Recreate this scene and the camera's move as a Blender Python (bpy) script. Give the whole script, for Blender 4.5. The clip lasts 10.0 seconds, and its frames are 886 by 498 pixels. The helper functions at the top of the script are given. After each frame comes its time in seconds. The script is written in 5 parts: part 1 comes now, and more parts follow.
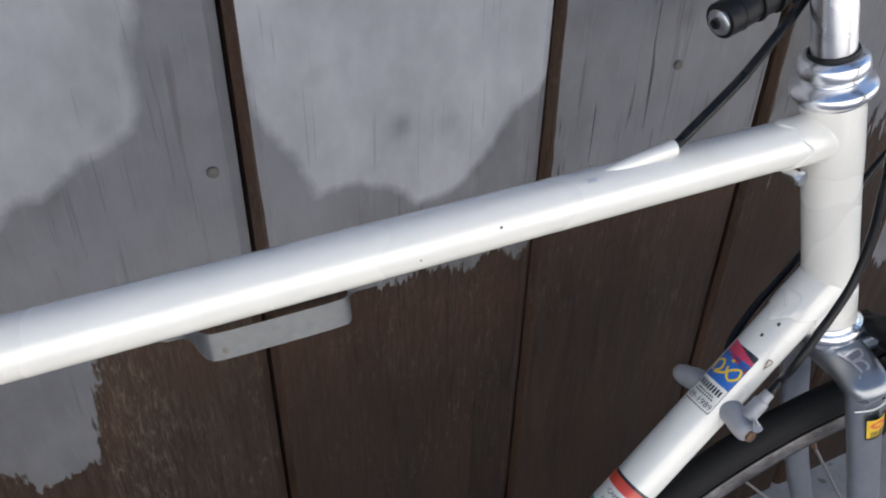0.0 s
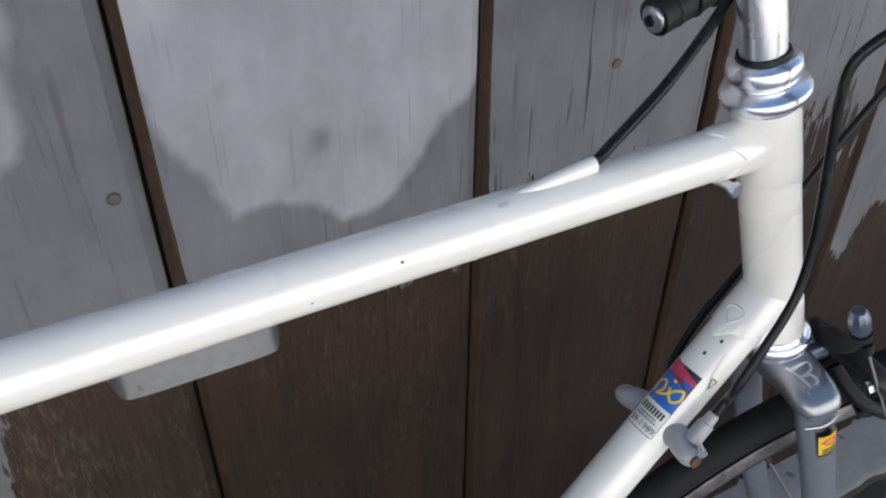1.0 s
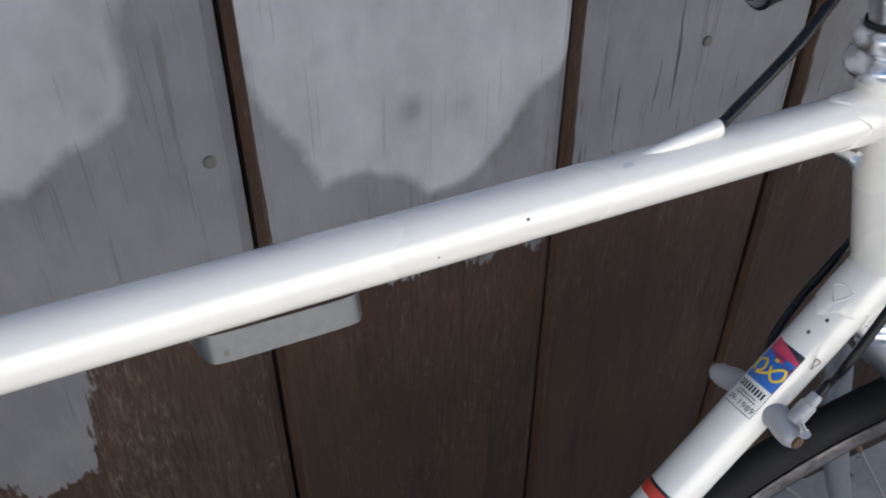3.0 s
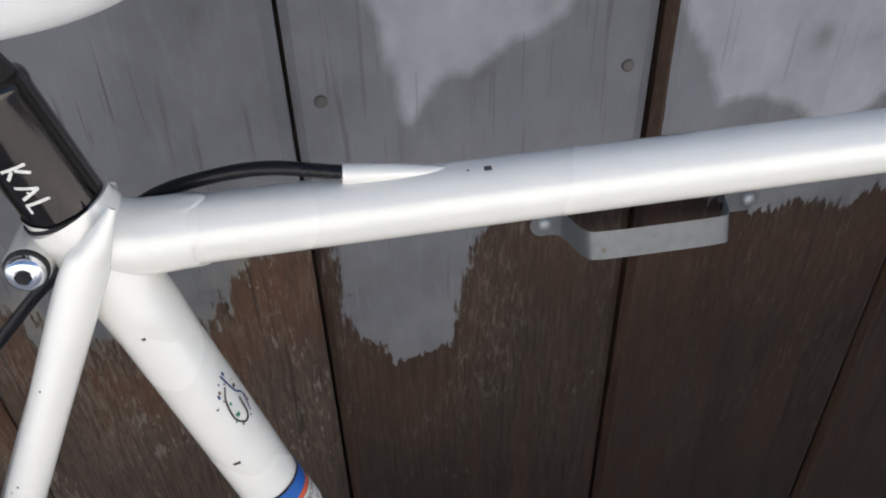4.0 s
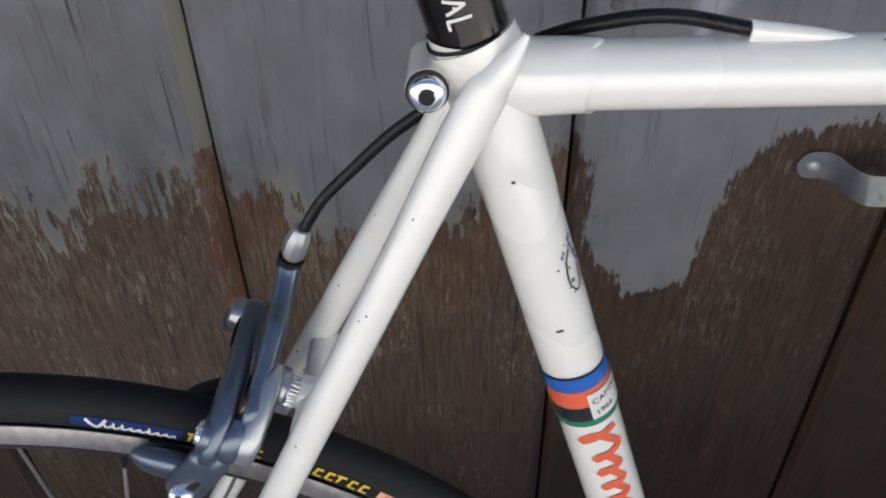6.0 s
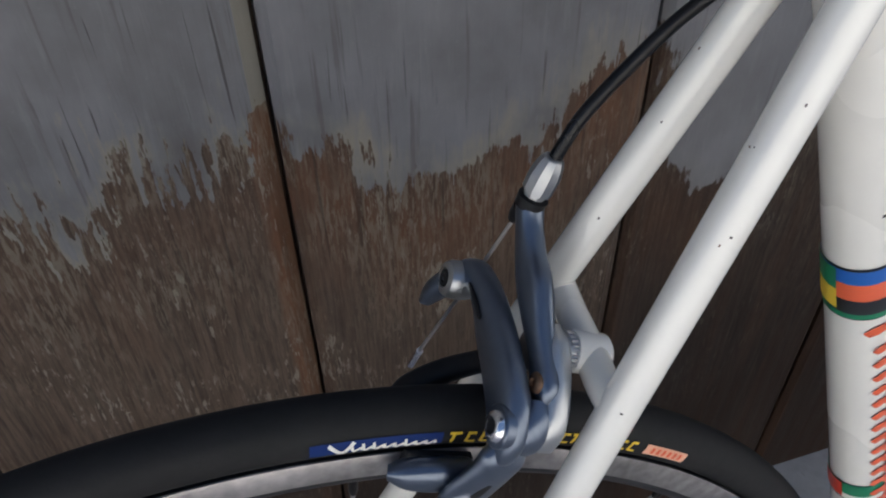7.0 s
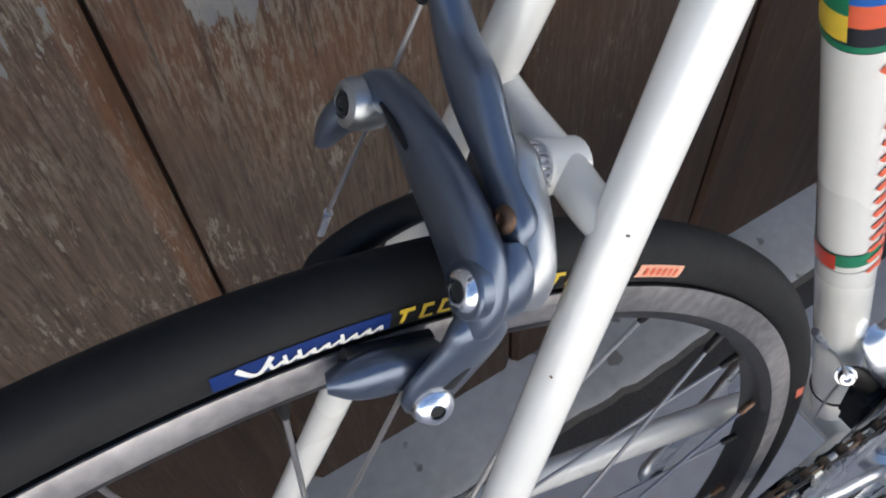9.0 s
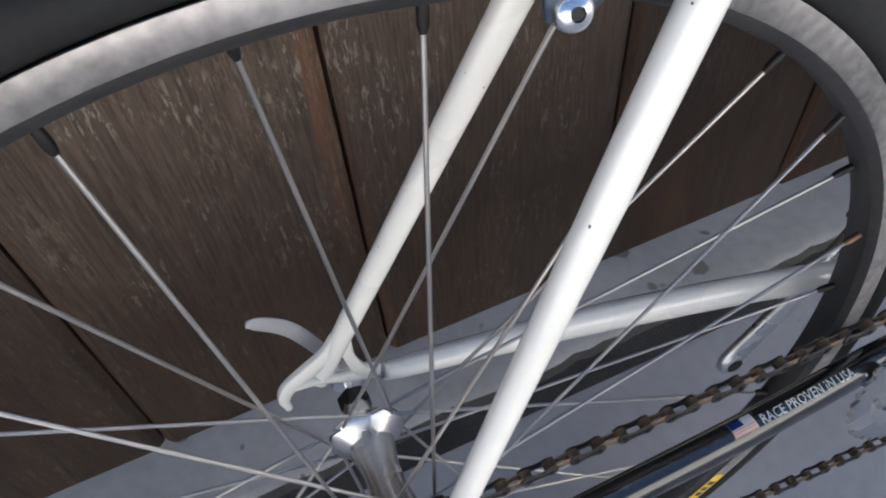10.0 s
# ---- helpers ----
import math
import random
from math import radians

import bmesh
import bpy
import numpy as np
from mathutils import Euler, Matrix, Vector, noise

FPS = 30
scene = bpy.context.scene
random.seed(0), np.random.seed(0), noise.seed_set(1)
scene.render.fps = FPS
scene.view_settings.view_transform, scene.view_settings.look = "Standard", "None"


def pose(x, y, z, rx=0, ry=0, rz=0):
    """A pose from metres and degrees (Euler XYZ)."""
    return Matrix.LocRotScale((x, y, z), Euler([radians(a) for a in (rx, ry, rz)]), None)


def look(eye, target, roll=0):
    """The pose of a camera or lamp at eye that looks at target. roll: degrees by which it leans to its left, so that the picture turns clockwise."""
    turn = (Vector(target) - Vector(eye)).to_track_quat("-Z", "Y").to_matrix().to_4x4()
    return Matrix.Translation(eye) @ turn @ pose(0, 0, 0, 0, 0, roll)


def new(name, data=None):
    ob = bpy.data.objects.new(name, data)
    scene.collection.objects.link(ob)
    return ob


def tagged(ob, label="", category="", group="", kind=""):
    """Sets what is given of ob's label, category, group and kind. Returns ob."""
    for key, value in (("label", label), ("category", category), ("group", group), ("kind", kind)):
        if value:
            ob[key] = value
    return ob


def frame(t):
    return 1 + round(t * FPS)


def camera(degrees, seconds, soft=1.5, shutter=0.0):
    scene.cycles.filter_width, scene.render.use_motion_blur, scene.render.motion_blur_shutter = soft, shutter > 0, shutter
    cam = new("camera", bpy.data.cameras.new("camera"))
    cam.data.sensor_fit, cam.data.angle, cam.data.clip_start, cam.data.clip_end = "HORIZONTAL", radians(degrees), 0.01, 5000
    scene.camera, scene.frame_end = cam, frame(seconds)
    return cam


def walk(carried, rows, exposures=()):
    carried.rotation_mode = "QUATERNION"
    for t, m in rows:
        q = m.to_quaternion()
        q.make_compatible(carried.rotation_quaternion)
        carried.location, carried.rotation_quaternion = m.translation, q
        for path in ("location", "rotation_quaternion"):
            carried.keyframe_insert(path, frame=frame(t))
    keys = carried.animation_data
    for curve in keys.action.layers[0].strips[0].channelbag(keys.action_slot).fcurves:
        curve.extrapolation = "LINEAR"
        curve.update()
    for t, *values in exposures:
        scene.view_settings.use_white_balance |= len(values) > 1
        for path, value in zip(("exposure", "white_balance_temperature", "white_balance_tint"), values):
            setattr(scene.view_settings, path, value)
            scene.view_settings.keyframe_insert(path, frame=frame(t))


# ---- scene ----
cam = camera(55.25, 10.0, 2.0)
PATH = [
    (0, (-0.0295, 0.0017, 1.0455), (0.6941, 1.4287, -0.1546), 1.25),
    (0.5, (0.0130, 0.0114, 1.0422), (0.7781, 1.4081, -0.1676), 0.65),
    (1, (0.0168, 0.0215, 1.0395), (0.7844, 1.4120, -0.1758), 0.32),
    (1.5, (0.0187, 0.0316, 1.0370), (0.7812, 1.4159, -0.1886), 0.30),
    (2, (0.0209, 0.0326, 1.0371), (0.7860, 1.4177, -0.1861), 0.53),
    (2.2, (0.0211, 0.0323, 1.0361), (0.7828, 1.4200, -0.1863), 0.53),
    (3.3, (-0.0590, 0.0344, 1.0195), (0.5360, 1.4927, -0.2130), -0.38),
    (3.5, (-0.0939, 0.0300, 1.0179), (0.3861, 1.5189, -0.2282), -1.34),
    (4, (-0.1566, 0.0292, 1.0083), (0.1158, 1.5474, -0.2648), -1.77),
    (4.5, (-0.1839, 0.0280, 1.0044), (-0.0179, 1.5491, -0.2836), -1.72),
    (5, (-0.2065, 0.0251, 0.9975), (-0.0936, 1.5441, -0.2987), -1.36),
    (5.2, (-0.2206, 0.0217, 0.9909), (-0.1363, 1.5321, -0.3174), -1.15),
    (6.3, (-0.2894, 0.0164, 0.9604), (-0.2901, 1.5369, -0.3388), -1.30),
    (6.5, (-0.3285, 0.0337, 0.9515), (-0.2622, 1.5264, -0.3779), -0.93),
    (7, (-0.4266, 0.0897, 0.9266), (-0.0087, 1.4525, -0.4764), -1.14),
    (7.5, (-0.4604, 0.1248, 0.9154), (0.1080, 1.4251, -0.4939), -1.26),
    (8, (-0.4338, 0.1401, 0.8775), (0.1438, 1.3075, -0.6403), -2.16),
    (8.5, (-0.4217, 0.1519, 0.8605), (0.1056, 1.2036, -0.7568), -5.33),
    (9, (-0.4174, 0.1488, 0.8525), (0.1225, 1.1577, -0.7877), -4.68),
    (9.5, (-0.4405, 0.1172, 0.8280), (0.0776, 1.1446, -0.8079), -3.85),
    (9.8, (-0.4634, 0.0951, 0.8109), (-0.0056, 1.1396, -0.8321), -4.33),
    (10, (-0.4802, 0.0765, 0.7949), (-0.0991, 1.1494, -0.8494), -5.80),
]
EXPOSURES = [(0.0, 1.57, 5960, 9), (3.2, 1.53, 5960, 9), (3.6, 1.47, 5960, 9), (5.2, 1.47, 5960, 9), (6.5, 1.30, 5960, 9), (7.0, 1.20, 5960, 9), (7.6, 1.90, 5960, 9), (8.0, 2.08, 5960, 9), (8.5, 2.04, 5960, 9), (9.0, 1.86, 5960, 9), (9.6, 1.85, 5960, 9), (10.0, 1.85, 5960, 9)]
walk(cam, [(t, look(eye, target, roll)) for t, eye, target, roll in PATH], EXPOSURES)
SKY, SUN = 0.06, 4.5
PHASE, STEER_DEG, BAR_X, STOP_D = 0.96, -12.0, 0.399, 0.480
FD_Z, STICK_U, BAND_D, A_L, A_R = 0.425, 0.470, 0.065, 81.8, 50.7
CRANK, GUARD_FACE, DT_FACE = (-0.48, -0.877), (0, -0.30, 0.95), (-0.77, -0.12, 0.63)

# ---- world and light ----
world = bpy.data.worlds.new("world")
scene.world = world
world.use_nodes = True
wn = world.node_tree.nodes
sky = wn.new("ShaderNodeTexSky")
sky.sky_type, sky.sun_disc = "NISHITA", False
sky.sun_elevation, sky.sun_rotation = radians(50), radians(20)
world.node_tree.links.new(sky.outputs[0], wn["Background"].inputs[0])
wn["Background"].inputs[1].default_value = SKY
sun = new("sun", bpy.data.lights.new("sun", "SUN"))
sun.data.energy, sun.data.angle, sun.data.color = SUN, radians(0.5), (1.0, 0.93, 0.82)
sun.matrix_world = look((1.1, 3.0, 3.8), (0, 0, 0))


# ---- materials ----
def material(name, colour, rough=0.5, metal=0.0, vary=0.12, scale=60.0, bump=0.0, coat=0.0, stretch=(1, 1, 1), spot=None, spots=0.0, coords="Object"):
    """A surface with two scales of colour change, uneven gloss and fine relief; spot: a second colour in sparse specks."""
    m = bpy.data.materials.new(name)
    m.use_nodes = True
    nt = m.node_tree
    b = nt.nodes["Principled BSDF"]
    tc = nt.nodes.new("ShaderNodeTexCoord")
    mp = nt.nodes.new("ShaderNodeMapping")
    mp.inputs["Scale"].default_value = stretch
    nt.links.new(tc.outputs[coords], mp.inputs["Vector"])

    def noise_at(s, detail):
        n = nt.nodes.new("ShaderNodeTexNoise")
        n.inputs["Scale"].default_value, n.inputs["Detail"].default_value = s, detail
        nt.links.new(mp.outputs[0], n.inputs["Vector"])
        return n

    big, fine = noise_at(scale * 0.2, 3), noise_at(scale * 3, 4)
    mix = nt.nodes.new("ShaderNodeMix")
    mix.data_type = "RGBA"
    mix.inputs["A"].default_value = (*[c * (1 - vary) for c in colour], 1)
    mix.inputs["B"].default_value = (*[min(1, c * (1 + vary)) for c in colour], 1)
    add = nt.nodes.new("ShaderNodeMath")
    add.operation = "MULTIPLY_ADD"
    nt.links.new(fine.outputs[0], add.inputs[0])
    add.inputs[1].default_value = 0.5
    nt.links.new(big.outputs[0], add.inputs[2])
    sub = nt.nodes.new("ShaderNodeMapRange")
    sub.inputs["From Min"].default_value, sub.inputs["From Max"].default_value = 0.45, 1.05
    nt.links.new(add.outputs[0], sub.inputs["Value"])
    nt.links.new(sub.outputs[0], mix.inputs["Factor"])
    out = mix.outputs["Result"]
    if spot:
        sn = noise_at(scale * 1.3, 2)
        ramp = nt.nodes.new("ShaderNodeMapRange")
        ramp.inputs["From Min"].default_value, ramp.inputs["From Max"].default_value = 0.74 - spots, 0.78 - spots
        nt.links.new(sn.outputs[0], ramp.inputs["Value"])
        m2 = nt.nodes.new("ShaderNodeMix")
        m2.data_type = "RGBA"
        nt.links.new(ramp.outputs[0], m2.inputs["Factor"])
        nt.links.new(out, m2.inputs["A"])
        m2.inputs["B"].default_value = (*spot, 1)
        out = m2.outputs["Result"]
    nt.links.new(out, b.inputs["Base Color"])
    rr = nt.nodes.new("ShaderNodeMapRange")
    rr.inputs["To Min"].default_value, rr.inputs["To Max"].default_value = rough * 0.75, min(1, rough * 1.25)
    nt.links.new(big.outputs[0], rr.inputs["Value"])
    nt.links.new(rr.outputs[0], b.inputs["Roughness"])
    b.inputs["Metallic"].default_value = metal
    b.inputs["Coat Weight"].default_value = coat
    b.inputs["Coat Roughness"].default_value = 0.07
    b.inputs["Coat IOR"].default_value = 1.75
    if bump:
        bp_ = nt.nodes.new("ShaderNodeBump")
        bp_.inputs["Strength"].default_value, bp_.inputs["Distance"].default_value = bump, 0.001
        nt.links.new(fine.outputs[0], bp_.inputs["Height"])
        nt.links.new(bp_.outputs[0], b.inputs["Normal"])
    return m


M_WHITE = material("pearl_white_enamel", (0.84, 0.815, 0.75), 0.28, 0.0, 0.04, 25, 0.02, 1.0, spot=(0.35, 0.27, 0.2), spots=-0.06)
M_BLACK = material("black_rubber", (0.012, 0.012, 0.013), 0.5, 0.0, 0.4, 80, 0.15)
M_TYRE = material("worn_black_tyre_rubber", (0.012, 0.0118, 0.012), 0.72, 0.0, 0.35, 60, 0.25)
M_CABLE = material("black_cable_housing", (0.008, 0.008, 0.009), 0.28, 0.0, 0.3, 90)
# The stretched colour streaks imitate reflections along the glossy post.
M_POST = material("black_anodised_seatpost", (0.038, 0.030, 0.025), 0.13, 0.9, 0.6, 90, 0.03, 0.4, stretch=(1, 1, 0.08), spot=(0.3, 0.27, 0.22), spots=-0.05)
M_CHROME = material("polished_chrome", (0.88, 0.88, 0.90), 0.21, 1.0, 0.04, 60)
M_HEADSET = material("softly_polished_headset_chrome", (0.90, 0.90, 0.92), 0.27, 1.0, 0.05, 60)
M_ALLOY = material("polished_alloy", (0.66, 0.66, 0.67), 0.27, 1.0, 0.10, 90, 0.03)
M_RIM = material("brushed_brake_track", (0.35, 0.33, 0.32), 0.45, 0.75, 0.7, 55, 0.08, stretch=(1, 1, 1))
M_RIMDARK = material("dark_anodised_rim", (0.045, 0.043, 0.043), 0.4, 0.55, 0.35, 70, 0.05)
M_SPOKE = material("steel_spoke", (0.42, 0.40, 0.38), 0.34, 0.9, 0.12, 200)
M_BRAKE = material("grey_anodised_brake_alloy", (0.125, 0.150, 0.198), 0.31, 0.8, 0.10, 90, 0.03, 0.3)
M_PLATE = material("satin_silver_brake_plate", (0.42, 0.43, 0.44), 0.33, 0.9, 0.08, 90, 0.03)
M_FORK = material("scuffed_silver_fork", (0.33, 0.345, 0.37), 0.3, 0.75, 0.12, 60, 0.05, 0.3, spot=(0.6, 0.6, 0.62), spots=0.0)
M_GREYPLASTIC = material("grey_cable_stop_plastic", (0.36, 0.36, 0.37), 0.42, 0.1, 0.1, 90, 0.05)
M_RUST = material("rusty_screw_steel", (0.20, 0.12, 0.075), 0.45, 0.7, 0.4, 300, 0.2)
M_CHAIN = material("oily_dark_chain_steel", (0.022, 0.02, 0.019), 0.4, 0.6, 0.5, 200, 0.1)
M_CHAINTAN = material("rusted_chain_side", (0.115, 0.078, 0.048), 0.5, 0.5, 0.35, 300, 0.1)
M_SADDLE = material("worn_black_saddle_cover", (0.02, 0.018, 0.0165), 0.5, 0.0, 0.3, 80, 0.25)
M_SCRATCH = material("bare_scratched_metal", (0.62, 0.62, 0.64), 0.4, 0.6, 0.1, 200)
M_CHIP = material("dark_paint_chip", (0.06, 0.045, 0.04), 0.6, 0.1, 0.3, 400)
M_PULL = material("dull_galvanised_pull", (0.33, 0.34, 0.345), 0.42, 0.45, 0.2, 50, 0.1, spot=(0.26, 0.24, 0.2), spots=0.05)
M_NAIL = material("painted_over_nail", (0.095, 0.088, 0.082), 0.6, 0.2, 0.4, 300, 0.3)
M_CONCRETE = material("dusty_pale_concrete", (0.36, 0.355, 0.37), 0.85, 0.0, 0.14, 22, 0.5, spot=(0.2, 0.195, 0.19), spots=-0.02)
M_KERB = material("stained_concrete_strip", (0.27, 0.265, 0.27), 0.85, 0.0, 0.25, 26, 0.6, spot=(0.12, 0.11, 0.105), spots=0.05)
M_DIRT = material("dark_damp_dirt", (0.035, 0.032, 0.03), 0.9, 0.0, 0.5, 90, 1.0)
M_PLASTER = material("pale_helper_plaster", (0.74, 0.71, 0.66), 0.85, 0.0, 0.1, 3, 0.3)
for m_ in (M_TYRE, M_CABLE, M_BLACK):
    m_.node_tree.nodes["Principled BSDF"].inputs["Specular IOR Level"].default_value = 0.28
DECAL = {k: material(k + "_decal_ink", c, 0.35, 0.0, 0.06, 150, 0.0, 0.3) for k, c in dict(
    red=(0.62, 0.06, 0.035), orange=(0.75, 0.13, 0.05), blue=(0.02, 0.12, 0.45), yellow=(0.75, 0.52, 0.05), green=(0.015, 0.2, 0.09),
    black=(0.015, 0.015, 0.016), white=(0.76, 0.74, 0.68), crimson=(0.5, 0.03, 0.09), salmon=(0.80, 0.42, 0.28), navy=(0.010, 0.028, 0.13)).items()}
for k in ("navy", "yellow", "salmon"):
    DECAL[k].node_tree.nodes["Principled BSDF"].inputs["Coat Weight"].default_value = 0.0
    DECAL[k].node_tree.nodes["Principled BSDF"].inputs["Specular IOR Level"].default_value = 0.2


def wood_material():
    """Brown boards under flaking grey paint; the layers lie by the attributes 'paint' and 'pale' of the boards."""
    m = bpy.data.materials.new("flaking_grey_paint_on_brown_boards")
    m.use_nodes = True
    nt, L = m.node_tree, m.node_tree.links
    b = nt.nodes["Principled BSDF"]
    geo = nt.nodes.new("ShaderNodeTexCoord")

    def tex(sx, sz, scale, detail=4, rough=0.55):
        mp = nt.nodes.new("ShaderNodeMapping")
        mp.inputs["Scale"].default_value = (sx, 1, sz)
        L.new(geo.outputs["Object"], mp.inputs["Vector"])
        n = nt.nodes.new("ShaderNodeTexNoise")
        n.inputs["Scale"].default_value, n.inputs["Detail"].default_value, n.inputs["Roughness"].default_value = scale, detail, rough
        L.new(mp.outputs[0], n.inputs["Vector"])
        return n.outputs[0]

    def rng(v, a, c, lo=0.0, hi=1.0):
        n = nt.nodes.new("ShaderNodeMapRange")
        for k, x in (("From Min", a), ("From Max", c), ("To Min", lo), ("To Max", hi)):
            n.inputs[k].default_value = x
        L.new(v, n.inputs["Value"])
        return n.outputs[0]

    def math_(op, a, c):
        n = nt.nodes.new("ShaderNodeMath")
        n.operation = op
        for i, v in enumerate((a, c)):
            if isinstance(v, (int, float)):
                n.inputs[i].default_value = v
            else:
                L.new(v, n.inputs[i])
        return n.outputs[0]

    def mixc(f, a, c):
        n = nt.nodes.new("ShaderNodeMix")
        n.data_type = "RGBA"
        for k, v in (("Factor", f), ("A", a), ("B", c)):
            if isinstance(v, tuple):
                n.inputs[k].default_value = (*v, 1)
            elif isinstance(v, float):
                n.inputs[k].default_value = v
            else:
                L.new(v, n.inputs[k])
        return n.outputs["Result"]

    def attr(name):
        n = nt.nodes.new("ShaderNodeAttribute")
        n.attribute_name = name
        return n.outputs["Fac"]

    grain = tex(1, 0.05, 400, 5, 0.68)
    grain2 = tex(1, 0.06, 70, 4)
    streak = tex(1, 0.12, 190, 4, 0.6)
    blotch = tex(1, 0.7, 26, 4)
    broad = tex(1, 0.5, 5, 3)
    fine = tex(1, 1, 420, 3)
    wood = mixc(rng(grain, 0.3, 0.72), (0.0045, 0.0025, 0.0016), (0.027, 0.0150, 0.0092))
    wood = mixc(math_("MULTIPLY", rng(grain2, 0.45, 0.75), 0.6), wood, (0.046, 0.0235, 0.013))
    wood = mixc(math_("MULTIPLY", rng(broad, 0.4, 0.65), 0.55), wood, (0.018, 0.0130, 0.0108))
    wood = mixc(math_("MULTIPLY", attr("flecked"), rng(grain, 0.32, 0.62, 0.3, 0.95)), wood, (0.118, 0.088, 0.067))
    wood = mixc(math_("MULTIPLY", attr("fresh"), rng(streak, 0.3, 0.6, 0.3, 0.9)), wood, (0.118, 0.054, 0.027))
    # pale flecks of old paint left in the grain
    fleck = math_("MULTIPLY", rng(tex(1, 0.22, 260, 5, 0.7), 0.565, 0.60), rng(tex(1, 0.6, 20, 4), 0.47, 0.58))
    wood = mixc(math_("MULTIPLY", fleck, attr("flecked")), wood, (0.21, 0.19, 0.155))
    # weathered haze and remnants that thin out below the paint
    haze = math_("MULTIPLY", rng(attr("paint"), -0.16, -0.01), math_("MULTIPLY", rng(tex(1, 0.13, 380, 5, 0.7), 0.49, 0.55), math_("MULTIPLY", attr("flecked"), rng(tex(1, 0.7, 24, 3), 0.40, 0.56))))
    wood = mixc(math_("MULTIPLY", haze, 0.8), wood, (0.19, 0.17, 0.13))
    wood = mixc(math_("MULTIPLY", rng(tex(1, 0.02, 120, 3, 0.6), 0.64, 0.68), 0.45), wood, (0.010, 0.007, 0.006))
    fleck2 = math_("MULTIPLY", math_("MULTIPLY", rng(tex(1, 0.14, 640, 3, 0.65), 0.54, 0.59), rng(tex(1, 0.6, 19, 4), 0.47, 0.60)), math_("MULTIPLY", attr("flecked"), 0.75))
    wood = mixc(fleck2, wood, (0.135, 0.105, 0.078))
    grey = mixc(rng(blotch, 0.3, 0.7), (0.102, 0.100, 0.101), (0.166, 0.165, 0.172))
    grey = mixc(math_("MULTIPLY", rng(broad, 0.35, 0.7), 0.6), grey, (0.188, 0.192, 0.212))
    grey = mixc(math_("MULTIPLY", rng(grain, 0.55, 0.8), 0.22), grey, (0.10, 0.095, 0.09))
    pale = mixc(rng(blotch, 0.3, 0.7), (0.25, 0.252, 0.268), (0.36, 0.362, 0.385))
    grey = mixc(math_("MULTIPLY", rng(streak, 0.56, 0.7), 0.35), grey, (0.20, 0.20, 0.205))
    grey = mixc(math_("MULTIPLY", rng(tex(1, 0.05, 150, 3), 0.62, 0.7), 0.5), grey, (0.075, 0.07, 0.067))
    d_pale = math_("ADD", attr("pale"), math_("MULTIPLY", math_("SUBTRACT", blotch, 0.5), 0.016))
    paint = mixc(rng(d_pale, -0.003, 0.005), grey, pale)
    chips = math_("MULTIPLY", math_("SUBTRACT", tex(1, 0.4, 120, 4, 0.65), 0.5), math_("ADD", math_("MULTIPLY", attr("ragged"), 0.55), 0.012))
    wob = math_("ADD", chips, math_("ADD", math_("MULTIPLY", math_("SUBTRACT", streak, 0.5), attr("ragged")), math_("MULTIPLY", math_("SUBTRACT", blotch, 0.5), 0.018)))
    d = math_("ADD", attr("paint"), wob)
    edge = math_("MAXIMUM", math_("MULTIPLY", rng(d, 0.026, 0.004), rng(blotch, 0.40, 0.66)), rng(attr("cream"), 0.94, 0.99))
    paint = mixc(math_("MULTIPLY", edge, attr("cream")), paint, (0.25, 0.228, 0.165))
    # long dark cracks where the paint has opened along the grain
    crack = math_("MULTIPLY", math_("MULTIPLY", rng(tex(1, 0.03, 330, 2, 0.4), 0.66, 0.69), rng(tex(1, 0.5, 20, 2), 0.45, 0.52)), attr("cracked"))
    paint = mixc(math_("MULTIPLY", attr("stain"), rng(blotch, 0.3, 0.6, 0.5, 1.0)), paint, (0.07, 0.065, 0.062))
    paint = mixc(math_("MULTIPLY", crack, 0.85), paint, (0.03, 0.026, 0.024))
    mask = rng(d, -0.0012, 0.0022)
    col = mixc(mask, wood, paint)
    col = mixc(math_("MULTIPLY", rng(fine, 0.62, 0.75), 0.05), col, (0.4, 0.4, 0.4))
    L.new(col, b.inputs["Base Color"])
    b.inputs["Specular IOR Level"].default_value = 0.22
    L.new(rng(grain2, 0.3, 0.7, 0.5, 0.75), b.inputs["Roughness"])
    h = math_("ADD", math_("MULTIPLY", grain, 0.35), math_("MULTIPLY", mask, 0.5))
    h = math_("SUBTRACT", h, math_("MULTIPLY", crack, 0.8))
    bump = nt.nodes.new("ShaderNodeBump")
    bump.inputs["Strength"].default_value, bump.inputs["Distance"].default_value = 0.7, 0.0012
    L.new(h, bump.inputs["Height"])
    L.new(bump.outputs[0], b.inputs["Normal"])
    return m


M_WOOD = wood_material()


# ---- building helpers ----
def part(name, bm, mat, parent, label="", smooth=True, sharp=38):
    me = bpy.data.meshes.new(name)
    bm.normal_update()
    bm.to_mesh(me)
    bm.free()
    if smooth:
        me.shade_smooth()
        me.set_sharp_from_angle(angle=radians(sharp))
    me.materials.append(mat)
    ob = new(name, me)
    ob.parent = parent
    if label:
        tagged(ob, label)
    return ob


def smooth_path(pts, n):
    """A Catmull-Rom line through the points, n steps a span; works on tuples of any length."""
    p = [np.array(q, float) for q in pts]
    p = [2 * p[0] - p[1]] + p + [2 * p[-1] - p[-2]]
    out = []
    for i in range(1, len(p) - 2):
        a, b, c, d = p[i - 1:i + 3]
        for k in range(n):
            u = k / n
            out.append(0.5 * (2 * b + (c - a) * u + (2 * a - 5 * b + 4 * c - d) * u * u + (3 * b - a - 3 * c + d) * u ** 3))
    out.append(p[-2])
    return out


